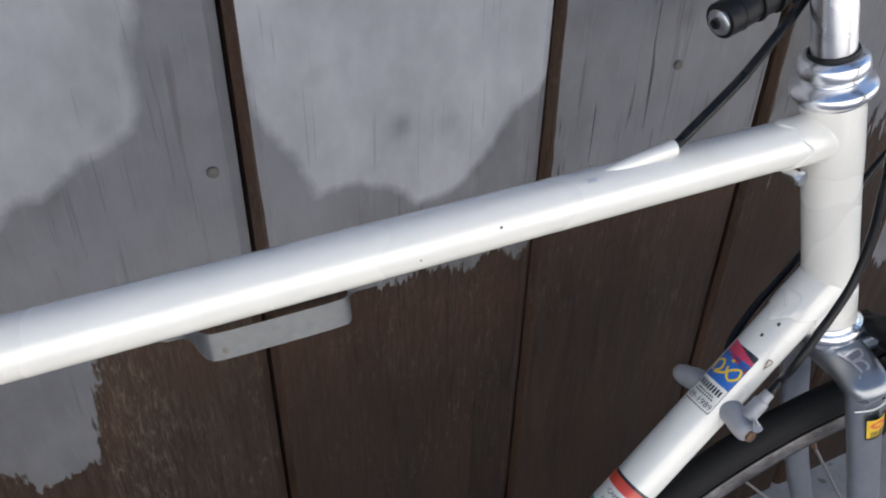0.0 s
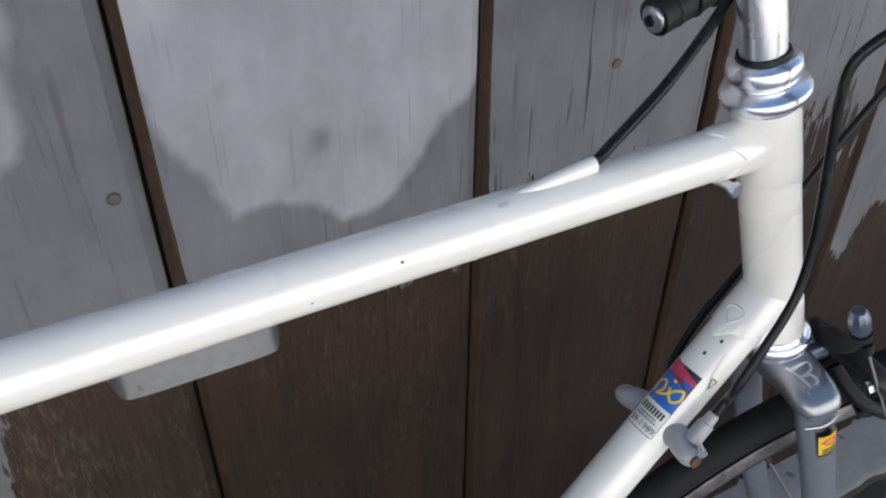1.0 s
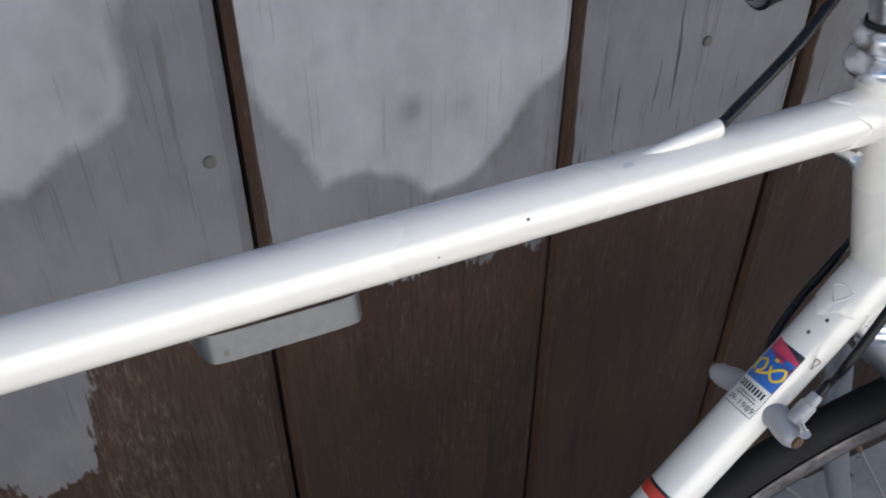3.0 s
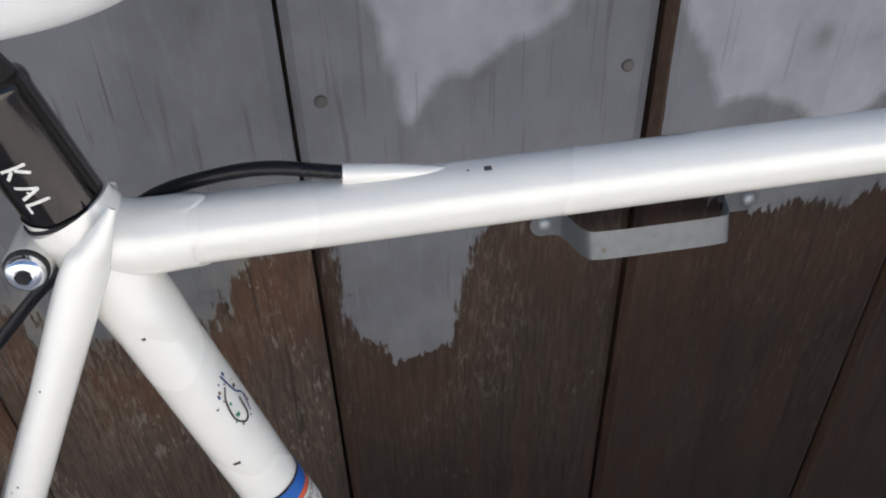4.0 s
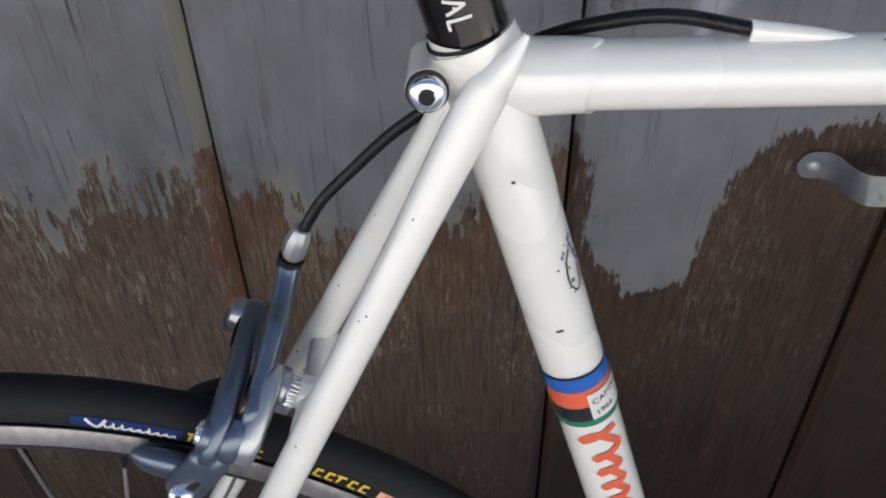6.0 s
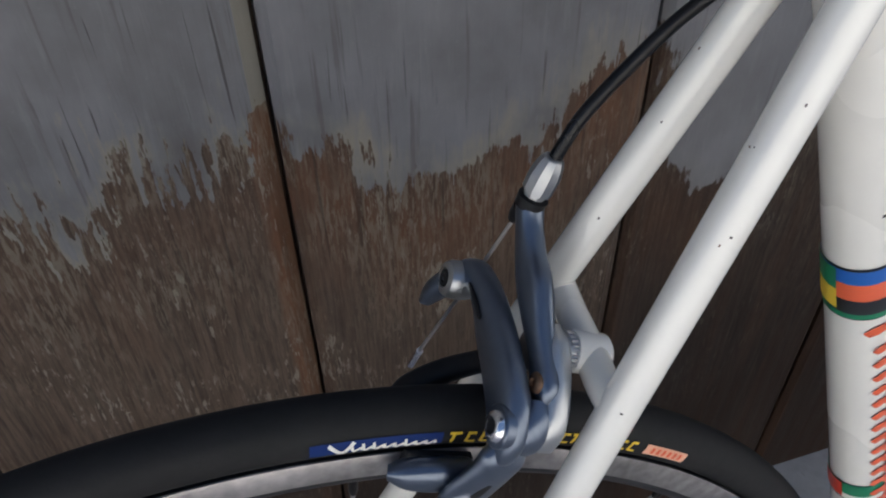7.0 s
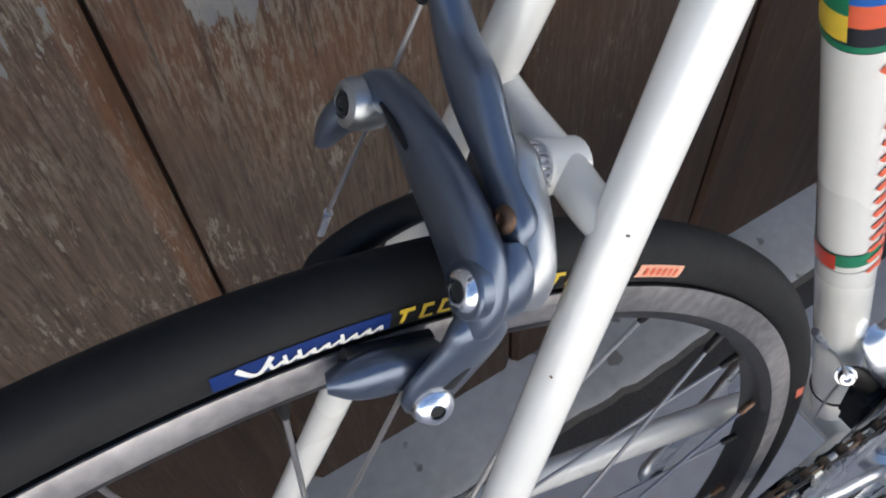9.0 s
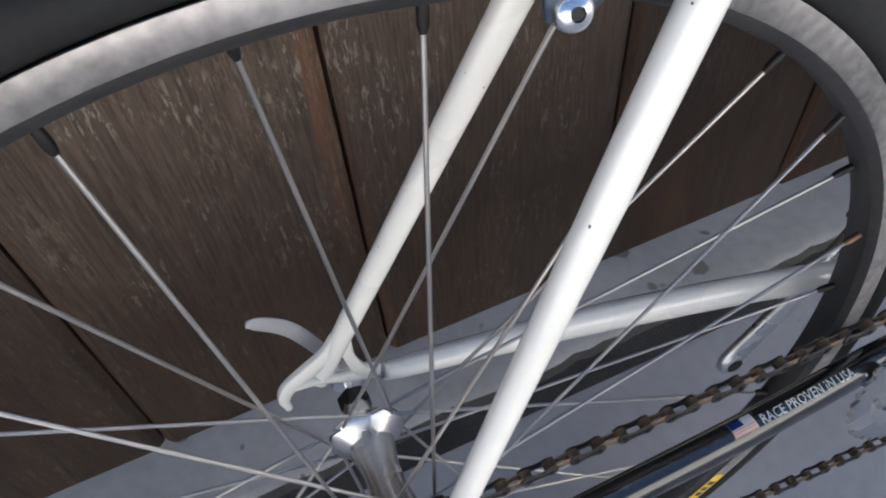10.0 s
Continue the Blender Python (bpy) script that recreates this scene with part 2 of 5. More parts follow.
def sweep(bm, pts, seg=16, flat=None, caps=True, power=2.0):
    """Skin round a line of (x, y, z, ra, rb): ra across 'flat', rb along it. power above 2 squares the section."""
    pts = [np.array(p, float) for p in pts]
    rings = []
    ref = Vector(flat) if flat else None
    prev = None
    for i, p in enumerate(pts):
        a, b = pts[max(i - 1, 0)], pts[min(i + 1, len(pts) - 1)]
        t = Vector((b - a)[:3]).normalized()
        if ref:
            nrm = (ref - t * ref.dot(t)).normalized()
        elif prev is None:
            nrm = t.orthogonal().normalized()
        else:
            nrm = (prev - t * prev.dot(t)).normalized()
        prev = nrm
        bi = t.cross(nrm)
        ra, rb = (p[3], p[4]) if len(p) > 4 else (p[3], p[3])
        ring = []
        for k in range(seg):
            an = 2 * math.pi * k / seg
            c, s = math.cos(an), math.sin(an)
            if power != 2:
                c, s = math.copysign(abs(c) ** (2 / power), c), math.copysign(abs(s) ** (2 / power), s)
            ring.append(bm.verts.new(Vector(p[:3]) + bi * (ra * c) + nrm * (rb * s)))
        rings.append(ring)
    for r, q in zip(rings, rings[1:]):
        for k in range(seg):
            bm.faces.new((r[k], r[(k + 1) % seg], q[(k + 1) % seg], q[k]))
    if caps:
        bm.faces.new(rings[0][::-1])
        bm.faces.new(rings[-1])
    return bm


def turned(bm, base, axis, profile, seg=28):
    """A turned piece: profile of (distance along the axis, radius) from base."""
    base, axis = Vector(base), Vector(axis).normalized()
    n = axis.orthogonal().normalized()
    b = axis.cross(n)
    rings = []
    for h, r in profile:
        rings.append([bm.verts.new(base + axis * h + (n * math.cos(2 * math.pi * k / seg) + b * math.sin(2 * math.pi * k / seg)) * max(r, 1e-5)) for k in range(seg)])
    for r, q in zip(rings, rings[1:]):
        for k in range(seg):
            bm.faces.new((r[k], r[(k + 1) % seg], q[(k + 1) % seg], q[k]))
    bm.faces.new(rings[0][::-1])
    bm.faces.new(rings[-1])
    return bm


def tube(a, b, ra, rb=None, seg=32, steps=1):
    rb = ra if rb is None else rb
    return sweep(bmesh.new(), [(*(np.array(a) + (np.array(b) - np.array(a)) * i / steps), ra + (rb - ra) * i / steps) for i in range(steps + 1)], seg)


def cable(pts, r, seg=10, n=8):
    return sweep(bmesh.new(), [(*q, r) for q in smooth_path(pts, n)], seg)


def box(bm, c, size, bevel=0.0):
    made = bmesh.ops.create_cube(bm, size=1, matrix=Matrix.Translation(c) @ Matrix.Diagonal((*size, 1)))
    if bevel:
        bmesh.ops.bevel(bm, geom=list({e for v in made["verts"] for e in v.link_edges}), offset=bevel, segments=2, affect="EDGES")
    return bm


def text_mesh(words, size):
    """The outline mesh of words in the built-in font: vertices in the plane and faces, starting at 0, 0."""
    cu = bpy.data.curves.new("words", "FONT")
    cu.body, cu.size, cu.resolution_u = words, size, 2
    ob = bpy.data.objects.new("words", cu)
    scene.collection.objects.link(ob)
    me = bpy.data.meshes.new_from_object(ob.evaluated_get(bpy.context.evaluated_depsgraph_get()))
    vs, fs = [tuple(v.co) for v in me.vertices], [tuple(f.vertices) for f in me.polygons]
    bpy.data.objects.remove(ob)
    bpy.data.meshes.remove(me)
    bpy.data.curves.remove(cu)
    return vs, fs


class Round:
    """Places flat artwork on a tube: u runs along the tube from base, v round it from the direction 'face', at a height off the skin."""

    def __init__(self, base, axis, radius, face):
        self.base, self.axis, self.r = Vector(base), Vector(axis).normalized(), radius
        self.n = (Vector(face) - self.axis * self.axis.dot(Vector(face))).normalized()
        self.b = self.axis.cross(self.n)

    def at(self, u, v, lift):
        a = v / self.r
        return self.base + self.axis * u + (self.n * math.cos(a) + self.b * math.sin(a)) * (self.r + lift)

    def patch(self, u0, u1, v0, v1, lift=0.0004, nu=2, nv=14, slant=0.0):
        bm = bmesh.new()
        g = [[bm.verts.new(self.at(u0 + (u1 - u0) * i / nu + slant * j / nv, v0 + (v1 - v0) * j / nv, lift)) for j in range(nv + 1)] for i in range(nu + 1)]
        for i in range(nu):
            for j in range(nv):
                bm.faces.new((g[i][j], g[i][j + 1], g[i + 1][j + 1], g[i + 1][j]))
        return bm

    def words(self, words, size, u, v, turn=0.0, lift=0.0007):
        bm = bmesh.new()
        vs, fs = text_mesh(words, size)
        c, s = math.cos(turn), math.sin(turn)
        made = [bm.verts.new(self.at(u + x * s + y * c, v + x * c - y * s, lift)) for x, y, _ in vs]
        for f in fs:
            bm.faces.new([made[i] for i in f])
        return bm

    def line(self, pts, width, lift=0.0007, n=8):
        """A brush stroke through points (u, v)."""
        bm = bmesh.new()
        p = smooth_path(pts, n)
        rows = []
        for i, q in enumerate(p):
            d = p[min(i + 1, len(p) - 1)] - p[max(i - 1, 0)]
            d = d / (np.hypot(*d) + 1e-9)
            o = np.array((-d[1], d[0])) * width / 2
            rows.append((bm.verts.new(self.at(*(q + o), lift)), bm.verts.new(self.at(*(q - o), lift))))
        for r, q in zip(rows, rows[1:]):
            bm.faces.new((r[0], r[1], q[1], q[0]))
        return bm


def thing(name, label, category, m=None, group=""):
    ob = tagged(new(name), label, category, group)
    if m:
        ob.matrix_world = m
    return ob


# ---- the boarded wall ----
WALL, BASE = 0.483, 0.033
wall = tagged(new("wall_north"), "wall of wide vertical boards with flaking grey paint", "wall", kind="structure")
GROOVES = [-1.60, -1.36, -1.12, -0.88, -0.638, -0.4045, -0.1675, 0.0648, 0.2996, 0.530, 0.765, 1.00, 1.23, 1.47]
# lower edge of the grey paint along each board, and of the pale patch on it
PAINT = {
    4: ((-0.640, 0.60), (-0.580, 0.622), (-0.543, 0.618), (-0.532, 0.605), (-0.526, 0.578), (-0.513, 0.592), (-0.501, 0.624), (-0.486, 0.637), (-0.474, 0.640), (-0.467, 0.625), (-0.4655, 0.605), (-0.456, 0.609), (-0.448, 0.634), (-0.441, 0.620), (-0.433, 0.636), (-0.425, 0.639), (-0.412, 0.640)),
    5: ((-0.402, 0.634), (-0.388, 0.630), (-0.382, 0.630), (-0.372, 0.624), (-0.365, 0.626), (-0.3565, 0.613), (-0.355, 0.594), (-0.337, 0.584), (-0.329, 0.581), (-0.319, 0.591), (-0.297, 0.585), (-0.267, 0.603), (-0.259, 0.611), (-0.242, 0.586), (-0.232, 0.609), (-0.219, 0.633), (-0.209, 0.645), (-0.195, 0.653), (-0.170, 0.652)),
    6: ((-0.164, 0.66), (-0.1535, 0.641), (-0.1515, 0.572), (-0.144, 0.547), (-0.125, 0.542), (-0.1175, 0.5195), (-0.098, 0.524), (-0.072, 0.529), (-0.066, 0.546), (-0.0655, 0.570), (-0.055, 0.606), (-0.046, 0.632), (-0.025, 0.660), (0.02, 0.668), (0.06, 0.665)),
    7: ((0.07, 0.655), (0.13, 0.640), (0.159, 0.628), (0.175, 0.620), (0.191, 0.626), (0.203, 0.624), (0.225, 0.618), (0.238, 0.611), (0.252, 0.620), (0.267, 0.624), (0.286, 0.607), (0.297, 0.622)),
    8: ((0.305, 0.664), (0.329, 0.676), (0.355, 0.678), (0.373, 0.657), (0.42, 0.65), (0.53, 0.66)),
    9: ((0.535, 0.64), (0.625, 0.655), (0.690, 0.640), (0.712, 0.651), (0.76, 0.60)),
    10: ((0.77, 0.48), (0.80, 0.42), (0.83, 0.50), (0.99, 0.46)),
}
PALE = {
    6: ((-0.145, 0.90), (-0.126, 0.835), (-0.117, 0.815), (-0.108, 0.799), (-0.1065, 0.778), (-0.101, 0.763), (-0.1005, 0.748), (-0.095, 0.731), (-0.086, 0.742), (-0.078, 0.757), (-0.066, 0.763), (-0.055, 0.758), (-0.040, 0.768), (-0.027, 0.781), (-0.010, 0.785), (0.008, 0.796), (0.0115, 0.812), (0.013, 0.84), (0.022, 0.873), (0.03, 1.0)),
    7: ((0.071, 0.845), (0.075, 0.800), (0.093, 0.764), (0.109, 0.735), (0.1155, 0.7185), (0.137, 0.7225), (0.165, 0.712), (0.180, 0.703), (0.191, 0.6915), (0.2205, 0.696), (0.2445, 0.714), (0.2605, 0.736), (0.2675, 0.753), (0.2895, 0.765), (0.297, 0.772)),
}


STAINS = ((0.1792, 0.7597, 0.0055, 0.75), (0.218, 0.755, 0.004, 0.3), (-0.047, 0.762, 0.003, 0.6), (-0.01, 0.80, 0.003, 0.3), (0.12, 0.81, 0.004, 0.2), (-0.4524, 0.6436, 0.006, 0.8), (0.424, 0.80, 0.006, 0.5))


def gap_to(x, z, line):
    """How far a place lies above a line, near it as a true distance."""
    xs, zs = [p[0] for p in line], [p[1] for p in line]
    d = z - float(np.interp(x, xs, zs))
    best = 9.0
    for (x0, z0), (x1, z1) in zip(line, line[1:]):
        u = max(0.0, min(1.0, ((x - x0) * (x1 - x0) + (z - z0) * (z1 - z0)) / ((x1 - x0) ** 2 + (z1 - z0) ** 2)))
        best = min(best, math.hypot(x - x0 - u * (x1 - x0), z - z0 - u * (z1 - z0)))
    return math.copysign(min(best, abs(d)), d)


def board(i):
    x0, x1 = GROOVES[i] + 0.0038, GROOVES[i + 1] + 0.0009
    near = 3 <= i <= 10
    xs = [x0, x0, x0 + 0.0055] + [x0 + 0.0055 + (x1 - x0 - 0.0140) * k / (46 if near else 3) for k in range(1, 46 if near else 3)] + [x1 - 0.0085, x1, x1]
    ys = [0.024, 0.0055, 0.0002] + [0.0] * (len(xs) - 6) + [0.0002 if i in (4, 5) else 0, 0.0065, 0.024]
    zs = [BASE] + [0.05 + 0.4 * k / 20 for k in range(20)] + [0.45 + 0.5 * k / 90 for k in range(91)] + [1.2, 1.6, 2.0]
    verts, vals = [], {"paint": [], "pale": [], "ragged": [], "cream": [], "cracked": [], "fresh": [], "stain": [], "flecked": []}
    for z in zs:
        for x, y in zip(xs, ys):
            verts.append((x, WALL + y + 0.0012 * math.sin(3.1 * i + z * 2), z))
            wide = PAINT.get(i, ((x0, 0.62), (x1, 0.6)))
            d = gap_to(x, z, wide)
            side = y > 0
            bare = {4: x > x0 + 0.1, 5: False, 6: False}.get(i, x < x0 + 0.1)
            vals["paint"].append(-0.05 if side and bare and z < (0.66 if i == 4 else 9) else d)
            vals["pale"].append(gap_to(x, z, PALE[i]) if i in PALE else -0.1)
            vals["ragged"].append({4: 0.13, 5: 0.06, 8: 0.06, 9: 0.15}.get(i, 0.03))
            vals["stain"].append(sum(k * math.exp(-((x - sx) ** 2 + (0.8 * (z - sz)) ** 2) / (2 * r * r)) for sx, sz, r, k in STAINS) if near else 0.0)
            vals["cream"].append((0.62 if i in (4, 5) else 0.12) if not side else (0.968 if (i == 4 and x > x0 + 0.1) or (i == 3) else 0.3))
            vals["cracked"].append({4: 0.8, 8: 1.0, 9: 1.0, 5: 0.5, 6: 0.25, 7: 0.2}.get(i, 0.0) * max(0.0, min(1.0, (z - 0.55) / 0.1)) * (1.0 if y == 0 else 0.0))
            fr = max(0.0, 1 - abs(z - float(np.interp(x, [p[0] for p in wide], [p[1] for p in wide])) + 0.04) / 0.09) * (0.7 if i == 5 else 0.22 if i in (4, 6, 7, 8) else 0.1)
            if x > x1 - 0.014 and i == 4:
                fr = max(fr, 0.9 * max(0.0, min(1.0, (z - 0.2) / 0.2)))
            if side and x < x0 + 0.05:
                fr = max(fr, 0.22)
            vals["fresh"].append(fr)
            vals["flecked"].append({3: 0.6, 4: 0.75, 5: 0.65, 6: 0.22}.get(i, 0.10) * (0.22 + 0.78 * max(0.0, min(1.0, (z - 0.22) / 0.2))))
    n = len(xs)
    faces = [(r * n + c, r * n + c + 1, (r + 1) * n + c + 1, (r + 1) * n + c) for r in range(len(zs) - 1) for c in range(n - 1)]
    faces.append(tuple(range(n))[::-1])
    me = bpy.data.meshes.new("board")
    me.from_pydata(verts, [], faces)
    me.materials.append(M_WOOD)
    for k, v in vals.items():
        me.attributes.new(k, "FLOAT", "POINT").data.foreach_set("value", v)
    ob = new("board", me)
    ob.parent = wall
    return ob


for i in range(len(GROOVES) - 1):
    board(i)
part("backing", box(bmesh.new(), (-0.065, WALL + 0.034, 0.985), (3.1, 0.02, 2.05)), material("dark_backing_timber", (0.05, 0.034, 0.024), 0.8, 0, 0.3, 40, 0.3), wall, smooth=False)
for x, z in ((-0.382, 0.7512), (-0.279, 0.7568), (-0.1806, 0.7583), (-0.1468, 0.7550), (0.0472, 0.7548), (0.079, 0.7570), (0.4227, 0.7594), (-0.62, 0.755)):
    part("nail", turned(bmesh.new(), (x, WALL + 0.001, z), (0, -1, 0), ((0, 0.0042), (0.0014, 0.004), (0.002, 0.003), (0.0017, 0.0012)), 14), M_NAIL, wall)

# unseen block and side walls, added to shade the boards from the sun, and the ground
tagged(part("sun_block_top", box(bmesh.new(), (0, WALL + 1.6, 2.15), (9, 3.3, 0.3)), M_PLASTER, None), "unseen plain block above the boards, added to keep the sun off", "building", kind="structure")
for s in (-1, 1):
    tagged(part("sun_block_side", box(bmesh.new(), (s * 3.1, WALL + 0.06, 0.99), (3.0, 0.12, 2.02)), M_PLASTER, None), "unseen plain plaster wall beside the boards, added to block the sun", "wall", kind="structure")
# Unseen wall behind the camera, added to throw warm sunlight back on the tubes.
tagged(part('bounce_wall', box(bmesh.new(), (0, -5.0, 1.7), (70, 0.3, 3.6)), M_PLASTER, None), 'unseen plain plaster wall, added to bounce sunlight onto the bicycle', 'wall', kind='structure')
EDGE, GROUND = 0.385, 0.014
ground = tagged(part("ground", box(bmesh.new(), (0, EDGE - 30, GROUND - 0.5), (60, 60, 1.0)), M_CONCRETE, None, smooth=False), "pale dusty concrete pavement", "ground", kind="structure")


def strip():
    """The concrete strip along the foot of the wall, with a crumbled front edge."""
    bm = bmesh.new()
    rnd = random.Random(4)
    n = 260
    rows = []
    for k in range(n + 1):
        x = -2.2 + 4.4 * k / n
        e = EDGE + 0.014 + 0.006 * noise.noise((x * 9, 0, 0)) + 0.004 * noise.noise((x * 40, 3, 0)) + rnd.uniform(-0.001, 0.001)
        rows.append([bm.verts.new(p) for p in ((x, EDGE - 0.02, BASE - 0.012), (x, e - 0.006, BASE - 0.010), (x, e, BASE - 0.004), (x, e + 0.008, BASE + 0.001), (x, WALL + 0.05, BASE))])
    for r, q in zip(rows, rows[1:]):
        for j in range(4):
            f = bm.faces.new((r[j], q[j], q[j + 1], r[j + 1]))
            f.material_index = 1 if j < 2 else 0
    return bm


kerb = tagged(part("pavement_strip", strip(), M_KERB, None), "stained concrete strip along the foot of the boards", "kerb", kind="structure")
kerb.data.materials.append(M_DIRT)


def pull():
    """A bent sheet-metal pull: two screw tabs and a strap that stands off the boards."""
    ob = thing("door_pull", "dull galvanised sheet-metal pull screwed to the boards", "handle")
    path = [(-0.0125, 0.0015), (-0.004, 0.0015), (0.006, 0.002), (0.011, 0.008), (0.0135, 0.022), (0.0180, 0.034), (0.028, 0.0375), (0.07, 0.038), (0.112, 0.0375), (0.1215, 0.034), (0.1262, 0.022), (0.1305, 0.008), (0.137, 0.002), (0.150, 0.0015), (0.1640, 0.0015)]
    bm = bmesh.new()
    rows = []
    for x, y in smooth_path(path, 4):
        t = max(0.0, min(1.0, y / 0.036))
        end = min(x + 0.0125, 0.1640 - x)
        half = 0.0105 if end > 0.010 else 0.0105 * math.sqrt(max(0.02, 1 - ((0.010 - end) / 0.010) ** 2))
        rows.append([bm.verts.new((x, WALL - y + 0.0035 * t * k, 0.638 - 0.023 * x + half * (1 - 0.1 * t) * k + 0.0045 * t)) for k in (-1, -0.5, 0, 0.5, 1)])
    for r, q in zip(rows, rows[1:]):
        for j in range(4):
            bm.faces.new((r[j], q[j], q[j + 1], r[j + 1]))
    bmesh.ops.solidify(bm, geom=bm.faces[:], thickness=0.0016)
    part("strap", bm, M_PULL, ob)
    for x in (-0.0015, 0.1535):
        part("screw", turned(bmesh.new(), (x, WALL - 0.0015, 0.638 - 0.023 * x), (0, -1, 0), ((0, 0.0055), (0.0015, 0.0052), (0.003, 0.0035), (0.0034, 0.001)), 18), M_PULL, ob, "domed screw head")
    return ob


pull()

# ---- the bicycle; built upright, then leaned against the wall ----
LEAN_DEG, YAW_DEG, PITCH_DEG = -5.48, -1.88, -0.76
bike = thing("bicycle", "white steel road bicycle leaning against the boarded wall", "bicycle", Matrix.Translation((0, 0.1976, 0)) @ pose(0, 0, 0, 0, 0, YAW_DEG) @ pose(0, 0, 0, LEAN_DEG, 0, 0) @ pose(0, 0, 0, 0, PITCH_DEG, 0))
BB, HUB = Vector((-0.0728, 0, 0.290)), Vector((-0.4642, 0, 0.3504))
WS = 1.0
ST_TOP = Vector((-0.2334, 0, 0.8438))
ST_DIR = (ST_TOP - BB).normalized()
TT_Z = 0.8278
HT_TOP, HT_LOW = Vector((0.3384, 0, 0.850)), Vector((0.3776, 0, 0.695))
HT_DIR = (HT_TOP - HT_LOW).normalized()
DT_END = Vector((0.3689, 0, 0.7292))
DT_A = Vector((-0.05365, 0, 0.33))
DT_DIR = (DT_END - DT_A).normalized()


def st_at(z):
    return BB + ST_DIR * ((z - BB.z) / ST_DIR.z)


def ht_at(z):
    return HT_LOW + HT_DIR * ((z - HT_LOW.z) / HT_DIR.z)


TT_A, TT_B = st_at(TT_Z), ht_at(TT_Z)
R_TT, R_ST, R_DT, R_HT = 0.0127, 0.0143, 0.0143, 0.0160
top_tube = part("top_tube", tube(TT_A, TT_B, R_TT, seg=48), M_WHITE, bike)
seat_tube = part("seat_tube", tube(BB, ST_TOP, R_ST, seg=48), M_WHITE, bike)
down_tube = part("down_tube", tube(DT_A, DT_END, R_DT, seg=48), M_WHITE, bike)
head_tube = part("head_tube", tube(HT_LOW, HT_TOP, R_HT, seg=48), M_WHITE, bike)


def lug(a, d, r, length, points, parent=bike):
    """A brazed sleeve whose far edge is cut in soft points round the tube."""
    d = Vector(d).normalized()
    n = (Vector((0, 0, 1)) - d * d.z).normalized() if abs(d.z) < 0.95 else Vector((1, 0, 0))
    b = d.cross(n)
    bm = bmesh.new()
    rows = []
    seg = 64
    for h, dr in ((0, 0.0011), (0.75, 0.0011), (0.97, 0.0009), (1.0, 0.0001)):
        ring = []
        for k in range(seg):
            an = 2 * math.pi * k / seg
            ln = length * (1 + points * math.cos(2 * an) ** 3)
            ring.append(bm.verts.new(Vector(a) + d * (h * ln) + (n * math.cos(an) + b * math.sin(an)) * (r + dr)))
        rows.append(ring)
    for p, q in zip(rows, rows[1:]):
        for k in range(seg):
            bm.faces.new((p[k], p[(k + 1) % seg], q[(k + 1) % seg], q[k]))
    return part("lug", bm, M_WHITE, parent)


lug(TT_A, (1, 0, 0), R_TT, 0.036, 0.16)
lug(TT_B, (-1, 0, 0), R_TT, 0.034, 0.22)
lug(ST_TOP, -ST_DIR, R_ST, 0.060, 0.10)
lug(DT_END, -DT_DIR, R_DT, 0.036, 0.22)
lug(HT_TOP + HT_DIR * -0.001, -HT_DIR, R_HT, 0.046, 0.05)
lug(HT_LOW + HT_DIR * 0.001, HT_DIR, R_HT, 0.030, 0.05)
lug(BB, ST_DIR, R_ST, 0.045, 0.12)
part("cable_ring", turned(bmesh.new(), st_at(0.336), ST_DIR, ((0, R_ST), (0, R_ST + 0.0012), (0.0016, R_ST + 0.0012), (0.0016, R_ST)), 36), M_BLACK, seat_tube)
part("bottom_bracket_shell", turned(bmesh.new(), BB + Vector((0, -0.034, 0)), (0, 1, 0), ((0, 0.0185), (0.001, 0.0195), (0.067, 0.0195), (0.068, 0.0185))), M_WHITE, bike)
bm = sweep(bmesh.new(), smooth_path([(*(ST_TOP - ST_DIR * 0.0005), 0.0160), (*(ST_TOP - ST_DIR * 0.006 + Vector((0.001, 0, 0))), 0.0160), (*(st_at(TT_Z + 0.0020) + Vector((0.007, 0, 0))), 0.0148), (*(st_at(TT_Z - 0.0004) + Vector((0.021, 0, 0))), 0.0138), (TT_A.x + 0.034, 0, TT_Z + 0.0002, 0.0135), (TT_A.x + 0.036, 0, TT_Z, 0.0124)], 6), 40)
part("seat_lug", bm, M_WHITE, bike)
# seat collar ears and the binder bolt behind the seat lug
ear = Vector((-0.2484, 0, 0.8290))
bm = sweep(bmesh.new(), [(ear.x, -0.013, ear.z, 0.0078), (ear.x, 0.013, ear.z, 0.0078)], 24)
part("binder_ear", bm, M_WHITE, bike)
bolt = part("binder_bolt", turned(bmesh.new(), ear + Vector((0, -0.013, 0)), (0, -1, 0), ((0, 0.0066), (0.0030, 0.0068), (0.0046, 0.0064), (0.0058, 0.0050), (0.0060, 0.0032), (0.003, 0.0028)), 26), M_CHROME, bike, "chrome socket-head binder bolt")
part("rubber_ring", turned(bmesh.new(), ear + Vector((0, -0.0125, 0)), (0, -1, 0), ((0, 0.0076), (0.0018, 0.0076), (0.002, 0.0071)), 26), M_BLACK, bolt)
part("socket", turned(bmesh.new(), ear + Vector((0, -0.0188, 0)), (0, -1, 0), ((0, 0.0029), (0.0006, 0.0029)), 6), M_BLACK, bolt)
NEAR_STAY = Vector((-0.2273, -0.0144, 0.8313)), Vector((-0.4618, -0.0630, 0.3650))
FAR_STAY = Vector((-0.2270, 0.0164, 0.8326)), Vector((-0.4785, 0.0677, 0.3650))
